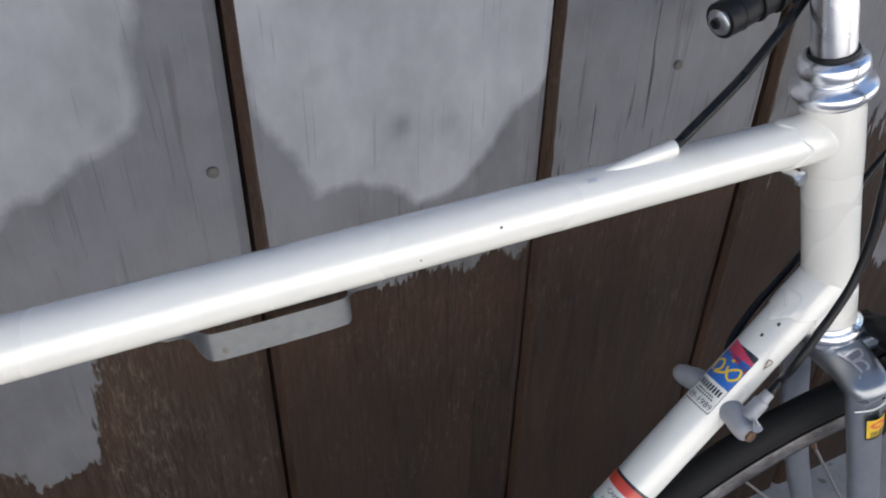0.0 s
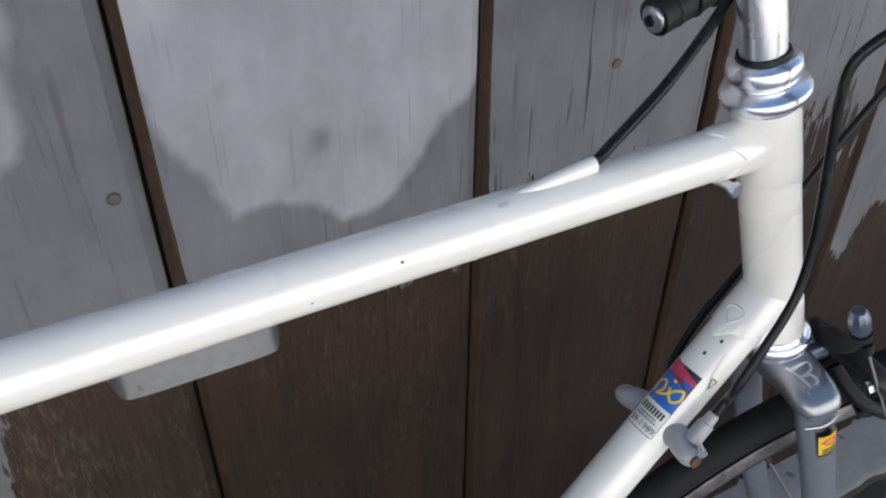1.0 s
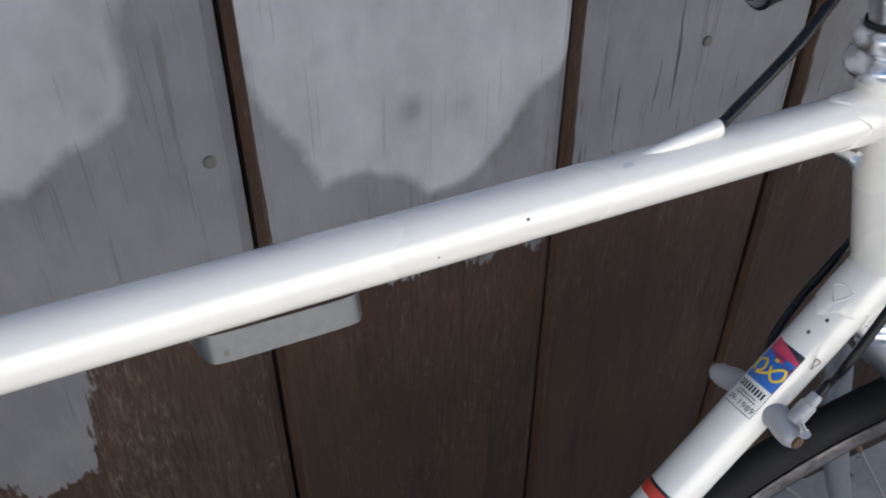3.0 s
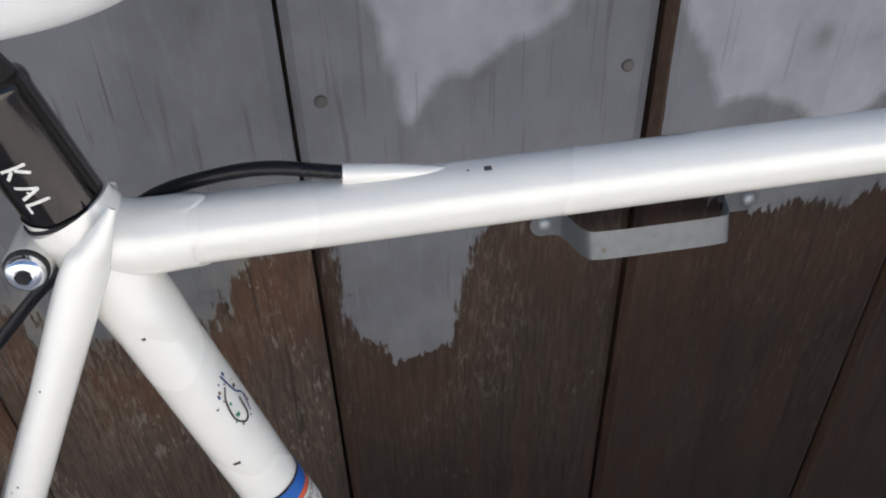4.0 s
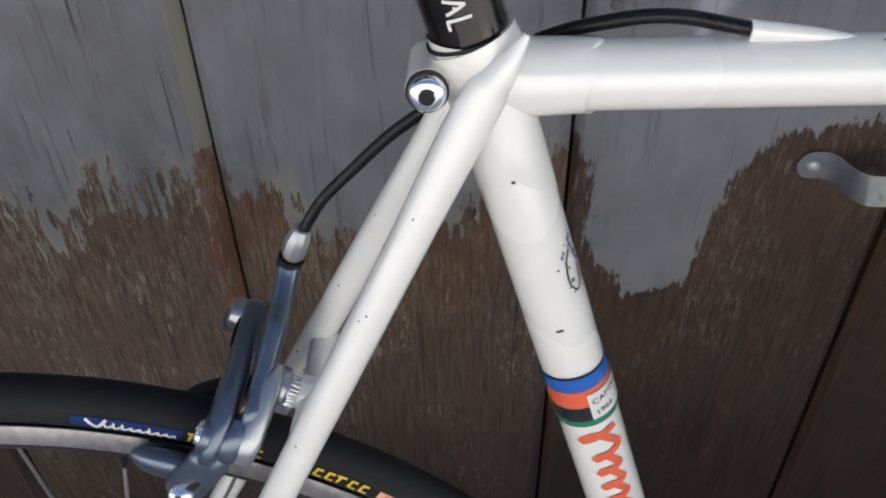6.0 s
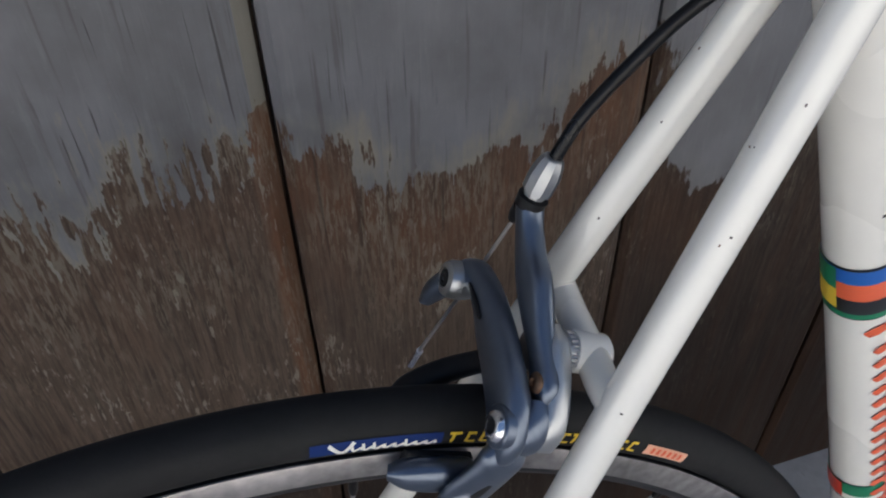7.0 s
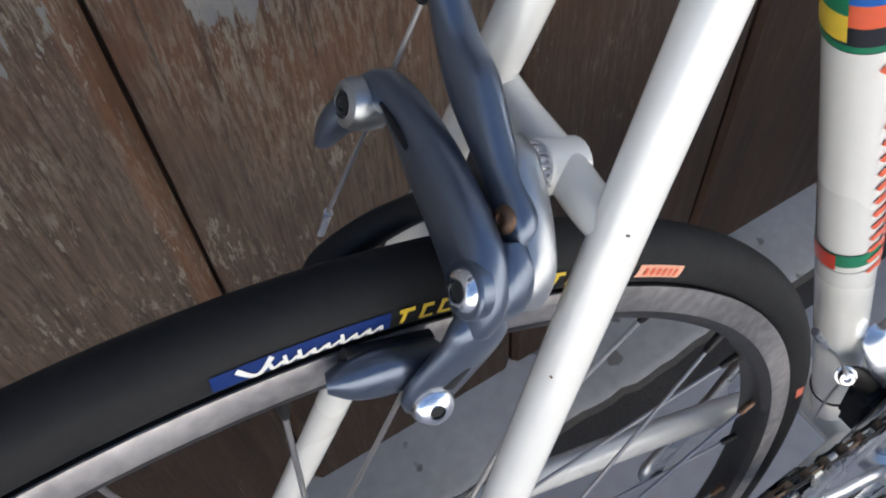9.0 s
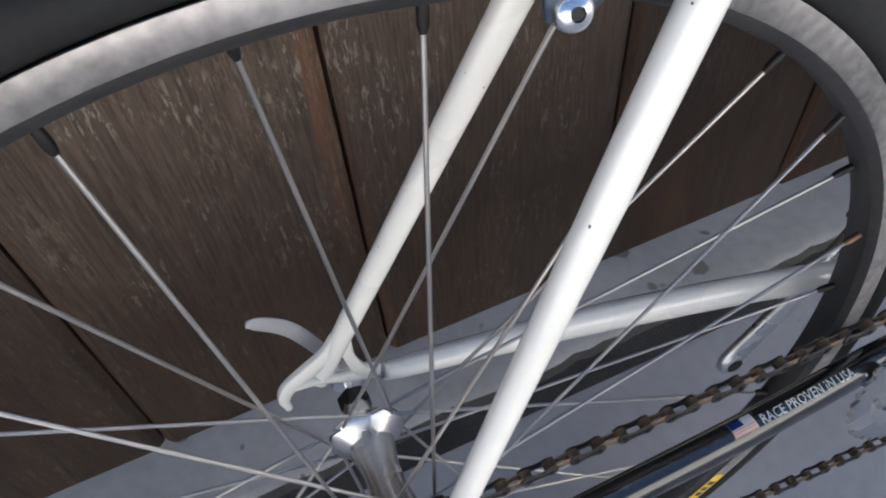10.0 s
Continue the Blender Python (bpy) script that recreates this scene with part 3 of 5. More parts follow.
for s in (-1, 1):
    # seat stays run from the sides of the seat lug to the dropouts
    t0, t1 = NEAR_STAY if s < 0 else FAR_STAY
    tip = Vector((-0.2150, -0.0145, 0.8485)) if s < 0 else Vector((-0.2205, 0.0142, 0.8430))
    t0 = t0.lerp(t1, 0.02)
    stay = [(*tip, 0.0006, 0.0012), (*(t0.lerp(tip, 0.5) + Vector((0, s * 0.0010, 0))), 0.0040, 0.0054), (*t0, 0.0068, 0.0082)] + [(*t0.lerp(t1, k), 0.0078 - 0.0020 * max(0, k - 0.45) / 0.55, 0.0078 - 0.0020 * max(0, k - 0.45) / 0.55) for k in (0.12, 0.3, 0.5, 0.7, 0.85, 1.0)]
    part("seat_stay", sweep(bmesh.new(), smooth_path(stay, 6), 24, flat=(0.87, 0, 0.45)), M_WHITE, bike)
    cs = [(BB.x - 0.012, s * 0.024, BB.z + 0.002, 0.011, 0.009), (-0.1574, s * 0.038, 0.3042, 0.0118, 0.0088), (-0.2569, s * 0.051, 0.3212, 0.0108, 0.0092), (-0.3474, s * 0.060, 0.3355, 0.0092, 0.0087), (-0.4307, s * 0.064, 0.3498, 0.0068, 0.0068), (-0.4416, s * 0.0645, 0.3526, 0.0060, 0.0045)]
    if s < 0:
        cs = [cs[0]] + [(x, y + 0.004, z + 0.003, a, b) for x, y, z, a, b in cs[1:4]] + cs[4:]
    part("chain_stay", sweep(bmesh.new(), smooth_path(cs, 6), 24, flat=(0, 1, 0)), M_WHITE, bike)
    # forged dropout: two arms round an open slot
    y = s * 0.0645
    dr = bmesh.new()
    arms = (
        ((-0.4600, 0.4020, 0.0050), (-0.4690, 0.3905, 0.0054), (-0.4845, 0.3805, 0.0056), (-0.4960, 0.3732, 0.0048), (-0.5012, 0.3648, 0.0038), (-0.5006, 0.3550, 0.0026)),
        ((-0.4574, 0.4002, 0.0040), (-0.4580, 0.3803, 0.0036), (-0.4530, 0.3610, 0.0044), (-0.4440, 0.3570, 0.0050)),
        ((-0.4930, 0.3730, 0.0030), (-0.4772, 0.3695, 0.0030), (-0.4584, 0.3600, 0.0040), (-0.4480, 0.3560, 0.0048)),
    )
    for arm in arms:
        sweep(dr, [(x, y, z, w_, 0.0032) for x, z, w_ in smooth_path(arm, 5)], 12, flat=(0, 1, 0), power=3.0)
    part("dropout", dr, M_WHITE, bike)
ER, EW, EY = Vector((0.449, 0, 0.8935)), Vector((-0.8935, 0, 0.449)), Vector((0, 1, 0))


def polar(r, w, y):
    """A place by its radius from the rear hub, its distance behind the stays and its side."""
    return HUB + ER * r + EW * w + EY * y


br = [polar(0.3580, 0.0050, -0.0320), polar(0.3585, 0.0050, -0.018), polar(0.3600, 0.0040, -0.003), polar(0.3625, 0.0050, 0.016), polar(0.3665, 0.0065, 0.0330)]
bridge = part("brake_bridge", sweep(bmesh.new(), smooth_path([(*p, 0.0068) for p in br], 6), 20), M_WHITE, bike)
part("bridge_boss", turned(bmesh.new(), polar(0.3592, -0.0035, -0.002), EW, ((0, 0.0066), (0.002, 0.0084), (0.0155, 0.0084), (0.0165, 0.0078)), 24), M_WHITE, bridge)
# cable guides on the top tube
for x0, x1, tip in ((-0.0945, -0.1385, -1), (0.1925, 0.2385, 1)):
    pts = [(x0, 0, TT_Z + 0.0100, 0.0012, 0.0012), (x0 + (x1 - x0) * 0.45, 0.0, TT_Z + 0.0122, 0.0036, 0.0032), (x1, 0.0, TT_Z + 0.0150, 0.0042, 0.0040)]
    if tip > 0:
        pts = [(a, -0.001, c, d, e) for a, b, c, d, e in pts]
    g = part("cable_guide", sweep(bmesh.new(), smooth_path(pts, 6), 18), M_WHITE, bike)
part("lug_bolt", turned(bmesh.new(), (0.3125, -0.003, 0.8135), (0.2, -1, -0.1), ((0, 0.003), (0.008, 0.003), (0.0085, 0.0042), (0.011, 0.0038)), 12), M_ALLOY, bike, "small cable stop screw under the top tube")

# seat post and the underside of the saddle
post = part("seat_post", turned(bmesh.new(), ST_TOP - ST_DIR * 0.002, ST_DIR, ((0, 0.0141), (0.0445, 0.0141), (0.046, 0.0146), (0.0485, 0.0146), (0.050, 0.0138)), 40), M_POST, bike, "black anodised seat post with reflections painted as streaks")
part("collar_line", turned(bmesh.new(), ST_TOP - ST_DIR * 0.0005, ST_DIR, ((0, 0.0158), (0.0012, 0.0158)), 40), M_BLACK, post)
hd = ST_TOP + ST_DIR * 0.0465
head = sweep(bmesh.new(), smooth_path([(*hd, 0.0132, 0.0128), (*(hd + ST_DIR * 0.006), 0.0118, 0.0112), (*(hd + ST_DIR * 0.02 + Vector((-0.001, 0, 0))), 0.0105, 0.0105), (*(hd + ST_DIR * 0.040), 0.0115, 0.012), (*(hd + ST_DIR * 0.05), 0.012, 0.013)], 5), 28)
part("post_head", head, M_SADDLE, post, "dull black post head")
M_CLAMP = material("bronzed_clamp_alloy", (0.030, 0.026, 0.024), 0.42, 0.5, 0.15, 90, 0.03)
cradle = [(-0.292, 0, 0.9005, 0.010, 0.0015), (-0.2860, 0, 0.9000, 0.012, 0.0028), (-0.2820, 0, 0.8990, 0.013, 0.0060), (-0.2720, 0, 0.8985, 0.0135, 0.0097), (-0.2610, 0, 0.8985, 0.0135, 0.0110), (-0.2530, 0, 0.8980, 0.0130, 0.0105), (-0.2440, 0, 0.8970, 0.0110, 0.0095)]
part("clamp_cradle", sweep(bmesh.new(), smooth_path(cradle, 6), 28, flat=(0, 0, 1), power=3.2), M_CLAMP, post, "bronze-grey lobed saddle clamp")
M_VINYL = material("white_saddle_vinyl", (0.74, 0.73, 0.71), 0.42, 0.0, 0.08, 60, 0.05)
saddle = part("saddle", sweep(bmesh.new(), smooth_path([(-0.44, 0, 0.9585, 0.058, 0.028), (-0.40, 0, 0.9485, 0.066, 0.032), (-0.35, 0, 0.9395, 0.058, 0.029), (-0.30, 0, 0.9345, 0.046, 0.026), (-0.25, 0, 0.9305, 0.037, 0.0235), (-0.215, 0, 0.9315, 0.0335, 0.0215), (-0.19, 0, 0.9385, 0.030, 0.0205), (-0.15, 0, 0.9505, 0.024, 0.017), (-0.11, 0, 0.9585, 0.017, 0.013), (-0.10, 0, 0.9595, 0.008, 0.007)], 6), 32, flat=(0, 0, 1), power=3.0), M_VINYL, bike, "white vinyl road saddle with blue marks")
for x, y, z, w in ((-0.205, -0.0326, 0.9330, 0.006), (-0.258, -0.0392, 0.9265, 0.034)):
    part("saddle_mark", box(bmesh.new(), (x, y, z), (w, 0.003, 0.011), 0.0012), DECAL["blue"], saddle, "blue mark on the flank")
part("saddle_base", sweep(bmesh.new(), smooth_path([(-0.43, 0, 0.930, 0.044, 0.008), (-0.35, 0, 0.912, 0.036, 0.007), (-0.28, 0, 0.9085, 0.024, 0.006), (-0.255, 0, 0.9170, 0.018, 0.006), (-0.225, 0, 0.930, 0.010, 0.005)], 5), 20, flat=(0, 0, 1), power=3.0), M_SADDLE, saddle, "dark plastic shell under the cover")
for s in (-1, 1):
    part("rail", cable([(-0.40, s * 0.030, 0.922), (-0.36, s * 0.020, 0.911), (-0.30, s * 0.016, 0.9055), (-0.265, s * 0.014, 0.9065), (-0.242, s * 0.012, 0.918), (-0.22, s * 0.010, 0.930)], 0.0035), M_SADDLE, saddle)


# ---- wheels ----
def spin(profile, seg, m):
    """A ring turned round the wheel's axle: profile of (radius, side), closed."""
    bm = bmesh.new()
    rings = [[bm.verts.new(m @ Vector((r * math.cos(2 * math.pi * k / seg), y, r * math.sin(2 * math.pi * k / seg)))) for r, y in profile] for k in range(seg)]
    n = len(profile)
    for k in range(seg):
        p, q = rings[k], rings[(k + 1) % seg]
        for j in range(n):
            bm.faces.new((p[j], p[(j + 1) % n], q[(j + 1) % n], q[j]))
    return bm


def wheel(name, m, parent, label, phase, rear):
    w = part(name, spin([(0.3112 + 0.0112 * math.cos(a), 0.0114 * math.sin(a)) for a in [2 * math.pi * k / 20 for k in range(20)] if True], 12, Matrix.Translation((0, -50, 0))), M_TYRE, parent, label)
    w.data.clear_geometry()
    tyre = [(0.3215 + 0.0120 * math.cos(a) * (1.0 if math.cos(a) > 0 else 0.9), 0.0118 * math.sin(a)) for a in [2 * math.pi * k / 22 for k in range(22)]]
    part("tyre", spin(tyre, 160, m), M_TYRE, w, "black slick road tyre")
    for s in (-1, 1):
        part("brake_track", spin([(0.3135, s * 0.0098), (0.3135, s * 0.0106), (0.3125, s * 0.0110), (0.3020, s * 0.0110), (0.3012, s * 0.0104), (0.3012, s * 0.0096)], 160, m), M_RIM, w, "scuffed bare-metal brake track")
    part("rim", spin([(0.3120, 0.0097), (0.3012, 0.0103), (0.2985, 0.0098), (0.2955, 0.0078), (0.2945, 0.0040), (0.2945, -0.0040), (0.2955, -0.0078), (0.2985, -0.0098), (0.3012, -0.0103), (0.3120, -0.0097)], 160, m), M_RIMDARK, w)
    hub = bmesh.new()
    half = 0.030 if rear else 0.034
    prof = ((-half - 0.012, 0.006), (-half - 0.011, 0.010), (-half - 0.004, 0.0115), (-half - 0.003, 0.0215), (-half, 0.0225), (-half + 0.002, 0.021), (-half + 0.008, 0.0135), (-0.006, 0.0105), (0.006, 0.0105), (half - 0.008, 0.0135), (half - 0.002, 0.021), (half, 0.0225), (half + 0.003, 0.0215), (half + 0.004, 0.0115), (half + 0.011, 0.010), (half + 0.014, 0.0085), (0.0575, 0.0080), (0.0578, 0.0055))
    turned(hub, (0, 0, 0), (0, 1, 0), prof, 36)
    hub.transform(m)
    part("hub", hub, M_ALLOY, w, "polished hub shell")
    n = 32
    for k in range(n):
        side = 1 if k % 2 else -1
        an = 2 * math.pi * (k + phase) / n
        lead = -1 if (k // 2) % 2 else 1
        hang = an + lead * radians(62)
        a = Vector((0.0195 * math.cos(hang), side * half, 0.0195 * math.sin(hang)))
        b = Vector((0.2975 * math.cos(an), side * 0.0030, 0.2975 * math.sin(an)))
        d = (b - a).normalized()
        sp = tube(a, b - d * 0.012, 0.00105, seg=8)
        sp.transform(m)
        o = part("spoke", sp, M_SPOKE, w)
        nb = turned(bmesh.new(), b - d * 0.014, d, ((0, 0.0014), (0.003, 0.0021), (0.011, 0.0021), (0.0115, 0.0036), (0.0145, 0.0036)), 10)
        nb.transform(m)
        part("nipple", nb, M_RUST if k % 5 == 0 else M_CHAIN, o)
    return w


rear = wheel("rear_wheel", Matrix.Translation(HUB) @ Matrix.Diagonal((WS, 1, WS, 1)), bike, "rear road wheel with black tyre and steel spokes", PHASE, True)
for k in range(8):
    r = 0.0235 + 0.0031 * k
    teeth = bmesh.new()
    ring = []
    seg = 4 * (12 + 2 * k)
    for y in (-0.0009, 0.0009):
        ring.append([teeth.verts.new((HUB.x + rr * math.cos(an), -0.056 + 0.0024 * k + y, HUB.z + rr * math.sin(an))) for an, rr in [(2 * math.pi * j / seg, r - (0.0024 if j % 4 in (0, 3) else 0)) for j in range(seg)]])
    for j in range(seg):
        teeth.faces.new((ring[0][j], ring[0][(j + 1) % seg], ring[1][(j + 1) % seg], ring[1][j]))
    teeth.faces.new(ring[0][::-1])
    teeth.faces.new(ring[1])
    part("sprocket", teeth, M_CHAIN, rear, smooth=False)
# quick release: lever on the wall side, nut on the near side
skew = part("quick_release", sweep(bmesh.new(), [(HUB.x, -0.083, HUB.z, 0.0025), (HUB.x, 0.086, HUB.z, 0.0025)], 10), M_CHROME, rear, "chrome quick-release skewer")
part("lever", sweep(bmesh.new(), smooth_path([(-0.464, 0.080, 0.352, 0.0045, 0.0035), (-0.4705, 0.083, 0.366, 0.0046, 0.0022), (-0.4795, 0.085, 0.388, 0.0052, 0.0018), (-0.4875, 0.085, 0.402, 0.0056, 0.0018), (-0.4985, 0.085, 0.412, 0.0050, 0.0018), (-0.5043, 0.085, 0.4150, 0.0025, 0.0014)], 8), 16, flat=(0, 1, 0)), M_GREYPLASTIC, skew, "dull curved quick-release lever")
part("locknut", turned(bmesh.new(), (HUB.x, 0.048, HUB.z), (0, 1, 0), ((0, 0.0085), (0.001, 0.0095), (0.009, 0.0095), (0.0105, 0.0088)), 6), M_CHAIN, rear)
part("barrel", turned(bmesh.new(), (HUB.x, 0.067, HUB.z), (0, 1, 0), ((0, 0.009), (0.002, 0.010), (0.014, 0.010), (0.017, 0.007)), 24), M_CHROME, skew)
part("nut", turned(bmesh.new(), (HUB.x, -0.067, HUB.z), (0, -1, 0), ((0, 0.009), (0.002, 0.010), (0.010, 0.009), (0.014, 0.006)), 24), M_CHROME, skew)


# ---- brakes ----
def caliper(name, parent, at, label, M_BRAKE=M_BRAKE, M_PLATE=M_PLATE):
    """A dual-pivot caliper; at(radius, w, side) gives places; side runs from the near pad to the cable side."""
    o0 = at(0.36, 0, 0)
    d, up, lat = at(0.36, 1, 0) - o0, at(1.36, 0, 0) - o0, at(0.36, 0, 1) - o0
    c = part(name, turned(bmesh.new(), at(0.3585, 0.0125, -0.002), d, ((0, 0.0066), (0.001, 0.0072), (0.005, 0.0072), (0.0058, 0.0090), (0.0175, 0.0090), (0.0182, 0.0082)), 30), M_PLATE, parent, label)

    def arm(nm, pts, mat=M_BRAKE, n=7, seg=24, lab="", power=2.7, flat=d, under=c):
        return part(nm, sweep(bmesh.new(), smooth_path([(*at(r, w, y), ra, rb) for r, w, y, ra, rb in pts], n), seg, flat=flat, power=power), mat, under, lab)

    # knurled washer
    kn = turned(bmesh.new(), at(0.3585, 0.0122, -0.002), d, ((0, 0.0068), (0.0042, 0.0068)), 24)
    for k in range(24):
        an = 2 * math.pi * k / 24
        p = at(0.3585, 0.0120, -0.002) + (up * math.cos(an) + lat * math.sin(an)) * 0.0074
        sweep(kn, [(*p, 0.0007), (*(p + d * 0.0046), 0.0007)], 6)
    part("knurled_washer", kn, M_CHROME, c)
    arm("back_plate", [(0.3690, 0.0255, -0.0005, 0.003, 0.003), (0.3650, 0.0255, -0.0055, 0.0066, 0.0046), (0.3575, 0.0255, -0.0140, 0.0078, 0.0050), (0.3495, 0.0255, -0.0215, 0.0082, 0.0052), (0.3425, 0.0258, -0.0265, 0.0076, 0.0054), (0.3345, 0.0260, -0.0292, 0.0044, 0.0046)], M_PLATE, lab="bright satin silver brake plate", power=3.6)
    arm("plate_cheek", [(0.3500, 0.0325, -0.0205, 0.0060, 0.0040), (0.3440, 0.0325, -0.0250, 0.0082, 0.0060), (0.3375, 0.0330, -0.0275, 0.0072, 0.0060), (0.3320, 0.0335, -0.0285, 0.0040, 0.0045)], power=3.0)
    a1 = arm("cable_arm", [(0.3500, 0.0295, -0.0240, 0.003, 0.003), (0.3550, 0.0298, -0.0195, 0.0064, 0.0042), (0.3620, 0.0302, -0.0095, 0.0056, 0.0044), (0.3690, 0.0312, 0.0010, 0.0070, 0.0048), (0.3765, 0.0322, 0.0115, 0.0084, 0.0052), (0.3830, 0.0332, 0.0215, 0.0068, 0.0050), (0.3910, 0.0347, 0.0290, 0.0052, 0.0050), (0.3970, 0.0360, 0.0330, 0.0049, 0.0052), (0.4005, 0.0366, 0.0340, 0.0049, 0.0050)], lab="blue-grey alloy arm that carries the cable barrel")
    # The far arm is black because its shade is put into the colour.
    arm("far_arm", [(0.344, 0.033, 0.006, 0.005, 0.004), (0.333, 0.034, 0.016, 0.0046, 0.0042), (0.321, 0.039, 0.0235, 0.0052, 0.0044), (0.312, 0.046, 0.0262, 0.0056, 0.0042), (0.304, 0.053, 0.0270, 0.0056, 0.0035), (0.297, 0.057, 0.0270, 0.003, 0.003)], M_BLACK)
    front = arm("clamp_arm", [(0.3475, 0.0435, 0.0450, 0.004, 0.003), (0.3545, 0.0428, 0.0415, 0.0066, 0.0050), (0.3605, 0.0420, 0.0370, 0.0062, 0.0056), (0.3618, 0.0415, 0.0290, 0.0058, 0.0056), (0.3598, 0.0412, 0.0190, 0.0074, 0.0058), (0.3562, 0.0410, 0.0085, 0.0094, 0.0058), (0.3528, 0.0408, -0.0015, 0.0100, 0.0058), (0.3488, 0.0405, -0.0115, 0.0104, 0.0060), (0.3440, 0.0402, -0.0205, 0.0104, 0.0060), (0.3380, 0.0400, -0.0262, 0.0092, 0.0058), (0.3310, 0.0402, -0.0285, 0.0070, 0.0046), (0.3265, 0.0404, -0.0292, 0.0040, 0.0036)], lab="grey anodised alloy brake arm")
    foot = arm("pad_arm", [(0.3350, 0.0385, -0.0275, 0.0060, 0.0040), (0.3290, 0.0385, -0.0295, 0.0092, 0.0046), (0.3220, 0.0395, -0.0297, 0.0090, 0.0042), (0.3130, 0.0410, -0.0285, 0.0094, 0.0036), (0.3050, 0.0425, -0.0272, 0.0096, 0.0034), (0.2985, 0.0436, -0.0264, 0.0086, 0.0030), (0.2935, 0.0444, -0.0258, 0.0045, 0.002)], flat=lat, power=2.4, under=front)
    # slot beside the pad bolt, groove along the arm: black strips for their shade
    part("slot", sweep(bmesh.new(), [(*at(0.3165, 0.0392, -0.0322), 0.0020, 0.0008), (*at(0.3070, 0.0412, -0.0308), 0.0024, 0.0008)], 12, flat=lat), M_BLACK, foot)
    part("groove", sweep(bmesh.new(), smooth_path([(*at(0.3612, 0.0474, 0.0290), 0.0006), (*at(0.3600, 0.0474, 0.0200), 0.0012), (*at(0.3578, 0.0472, 0.0120), 0.0008)], 5), 8), M_BLACK, front)
    # pivot bolt, small screw, clamp end
    part("pivot_recess", turned(bmesh.new(), at(0.3412, 0.0425, -0.0268), d, ((0, 0.0082), (0.0036, 0.0082), (0.0042, 0.0076)), 28), M_BRAKE, front)
    part("pivot_bolt", turned(bmesh.new(), at(0.3412, 0.0440, -0.0270), d, ((0, 0.0062), (0.0026, 0.0062), (0.0044, 0.0052), (0.0050, 0.0040), (0.0050, 0.0030), (0.002, 0.0027)), 28), M_CHROME, front, "chrome socket-head pivot bolt")
    part("pivot_socket", turned(bmesh.new(), at(0.3412, 0.0470, -0.0270), d, ((0, 0.0030), (0.0016, 0.0030)), 6), M_BLACK, front)
    part("arm_screw", turned(bmesh.new(), at(0.3563, 0.0322, -0.0188), d, ((0, 0.0040), (0.0022, 0.0040), (0.0032, 0.0029), (0.0033, 0.0018), (0.002, 0.0015)), 16), M_RUST, a1, "rusty screw")
    part("clamp_end", turned(bmesh.new(), at(0.3545, 0.0405, 0.0395), d, ((0, 0.0072), (0.004, 0.0080), (0.0090, 0.0079), (0.0115, 0.0068), (0.0124, 0.0042), (0.0108, 0.0038)), 26), M_PLATE, front, "round silver cap of the release")
    part("clamp_socket", turned(bmesh.new(), at(0.3545, 0.0516, 0.0395), d, ((0, 0.0036), (0.0012, 0.0036), (0.0013, 0.0022), (0.0006, 0.0018)), 18), M_BLACK, front)
    part("clamp_lever", sweep(bmesh.new(), smooth_path([(*at(0.3530, 0.0475, 0.0420), 0.0050, 0.005), (*at(0.3430, 0.0495, 0.0462), 0.0042, 0.005), (*at(0.3345, 0.0503, 0.0484), 0.0018, 0.003)], 5), 14, flat=d, power=2.6), M_BRAKE, front, "quick-release tab")
    part("anchor_nut", turned(bmesh.new(), at(0.3570, 0.0325, 0.0375), d, ((0, 0.0048), (0.005, 0.0048), (0.006, 0.0040)), 8), M_ALLOY, front)
    # barrel adjuster, bare cable and its crimped end
    b0 = at(0.4005, 0.0366, 0.0340)
    bd = (at(0.4200, 0.0372, 0.0332) - b0).normalized()
    part("barrel_seat", turned(bmesh.new(), b0 - bd * 0.003, bd, ((0, 0.0058), (0.0045, 0.0062), (0.005, 0.0048)), 20), M_BLACK, a1)
    part("barrel_adjuster", turned(bmesh.new(), b0 + bd * 0.002, bd, ((0, 0.0044), (0.002, 0.0044), (0.0024, 0.0060), (0.0100, 0.0062), (0.0150, 0.0052), (0.0172, 0.0042), (0.0178, 0.0034)), 10), M_PLATE, a1, "bright faceted barrel adjuster", sharp=25)
    part("cable_spout", turned(bmesh.new(), at(0.3945, 0.0368, 0.0372), at(0.3800, 0.037, 0.0410) - at(0.3945, 0.0368, 0.0372), ((0, 0.0036), (0.004, 0.0032), (0.0075, 0.0018)), 14), M_BLACK, a1)
    part("bare_cable", sweep(bmesh.new(), smooth_path([(*at(0.3930, 0.0368, 0.0375), 0.0008), (*at(0.3570, 0.0380, 0.0425), 0.0008), (*at(0.3060, 0.0398, 0.0509), 0.0008), (*at(0.2921, 0.0390, 0.0545), 0.0008)], 5), 8), M_SPOKE, a1)
    part("cable_crimp", turned(bmesh.new(), at(0.3050, 0.0398, 0.0512), at(0.2921, 0.0386, 0.0545) - at(0.3050, 0.0398, 0.0512), ((0, 0.0014), (0.0005, 0.0019), (0.0125, 0.0018), (0.0132, 0.0012)), 10), M_ALLOY, a1)
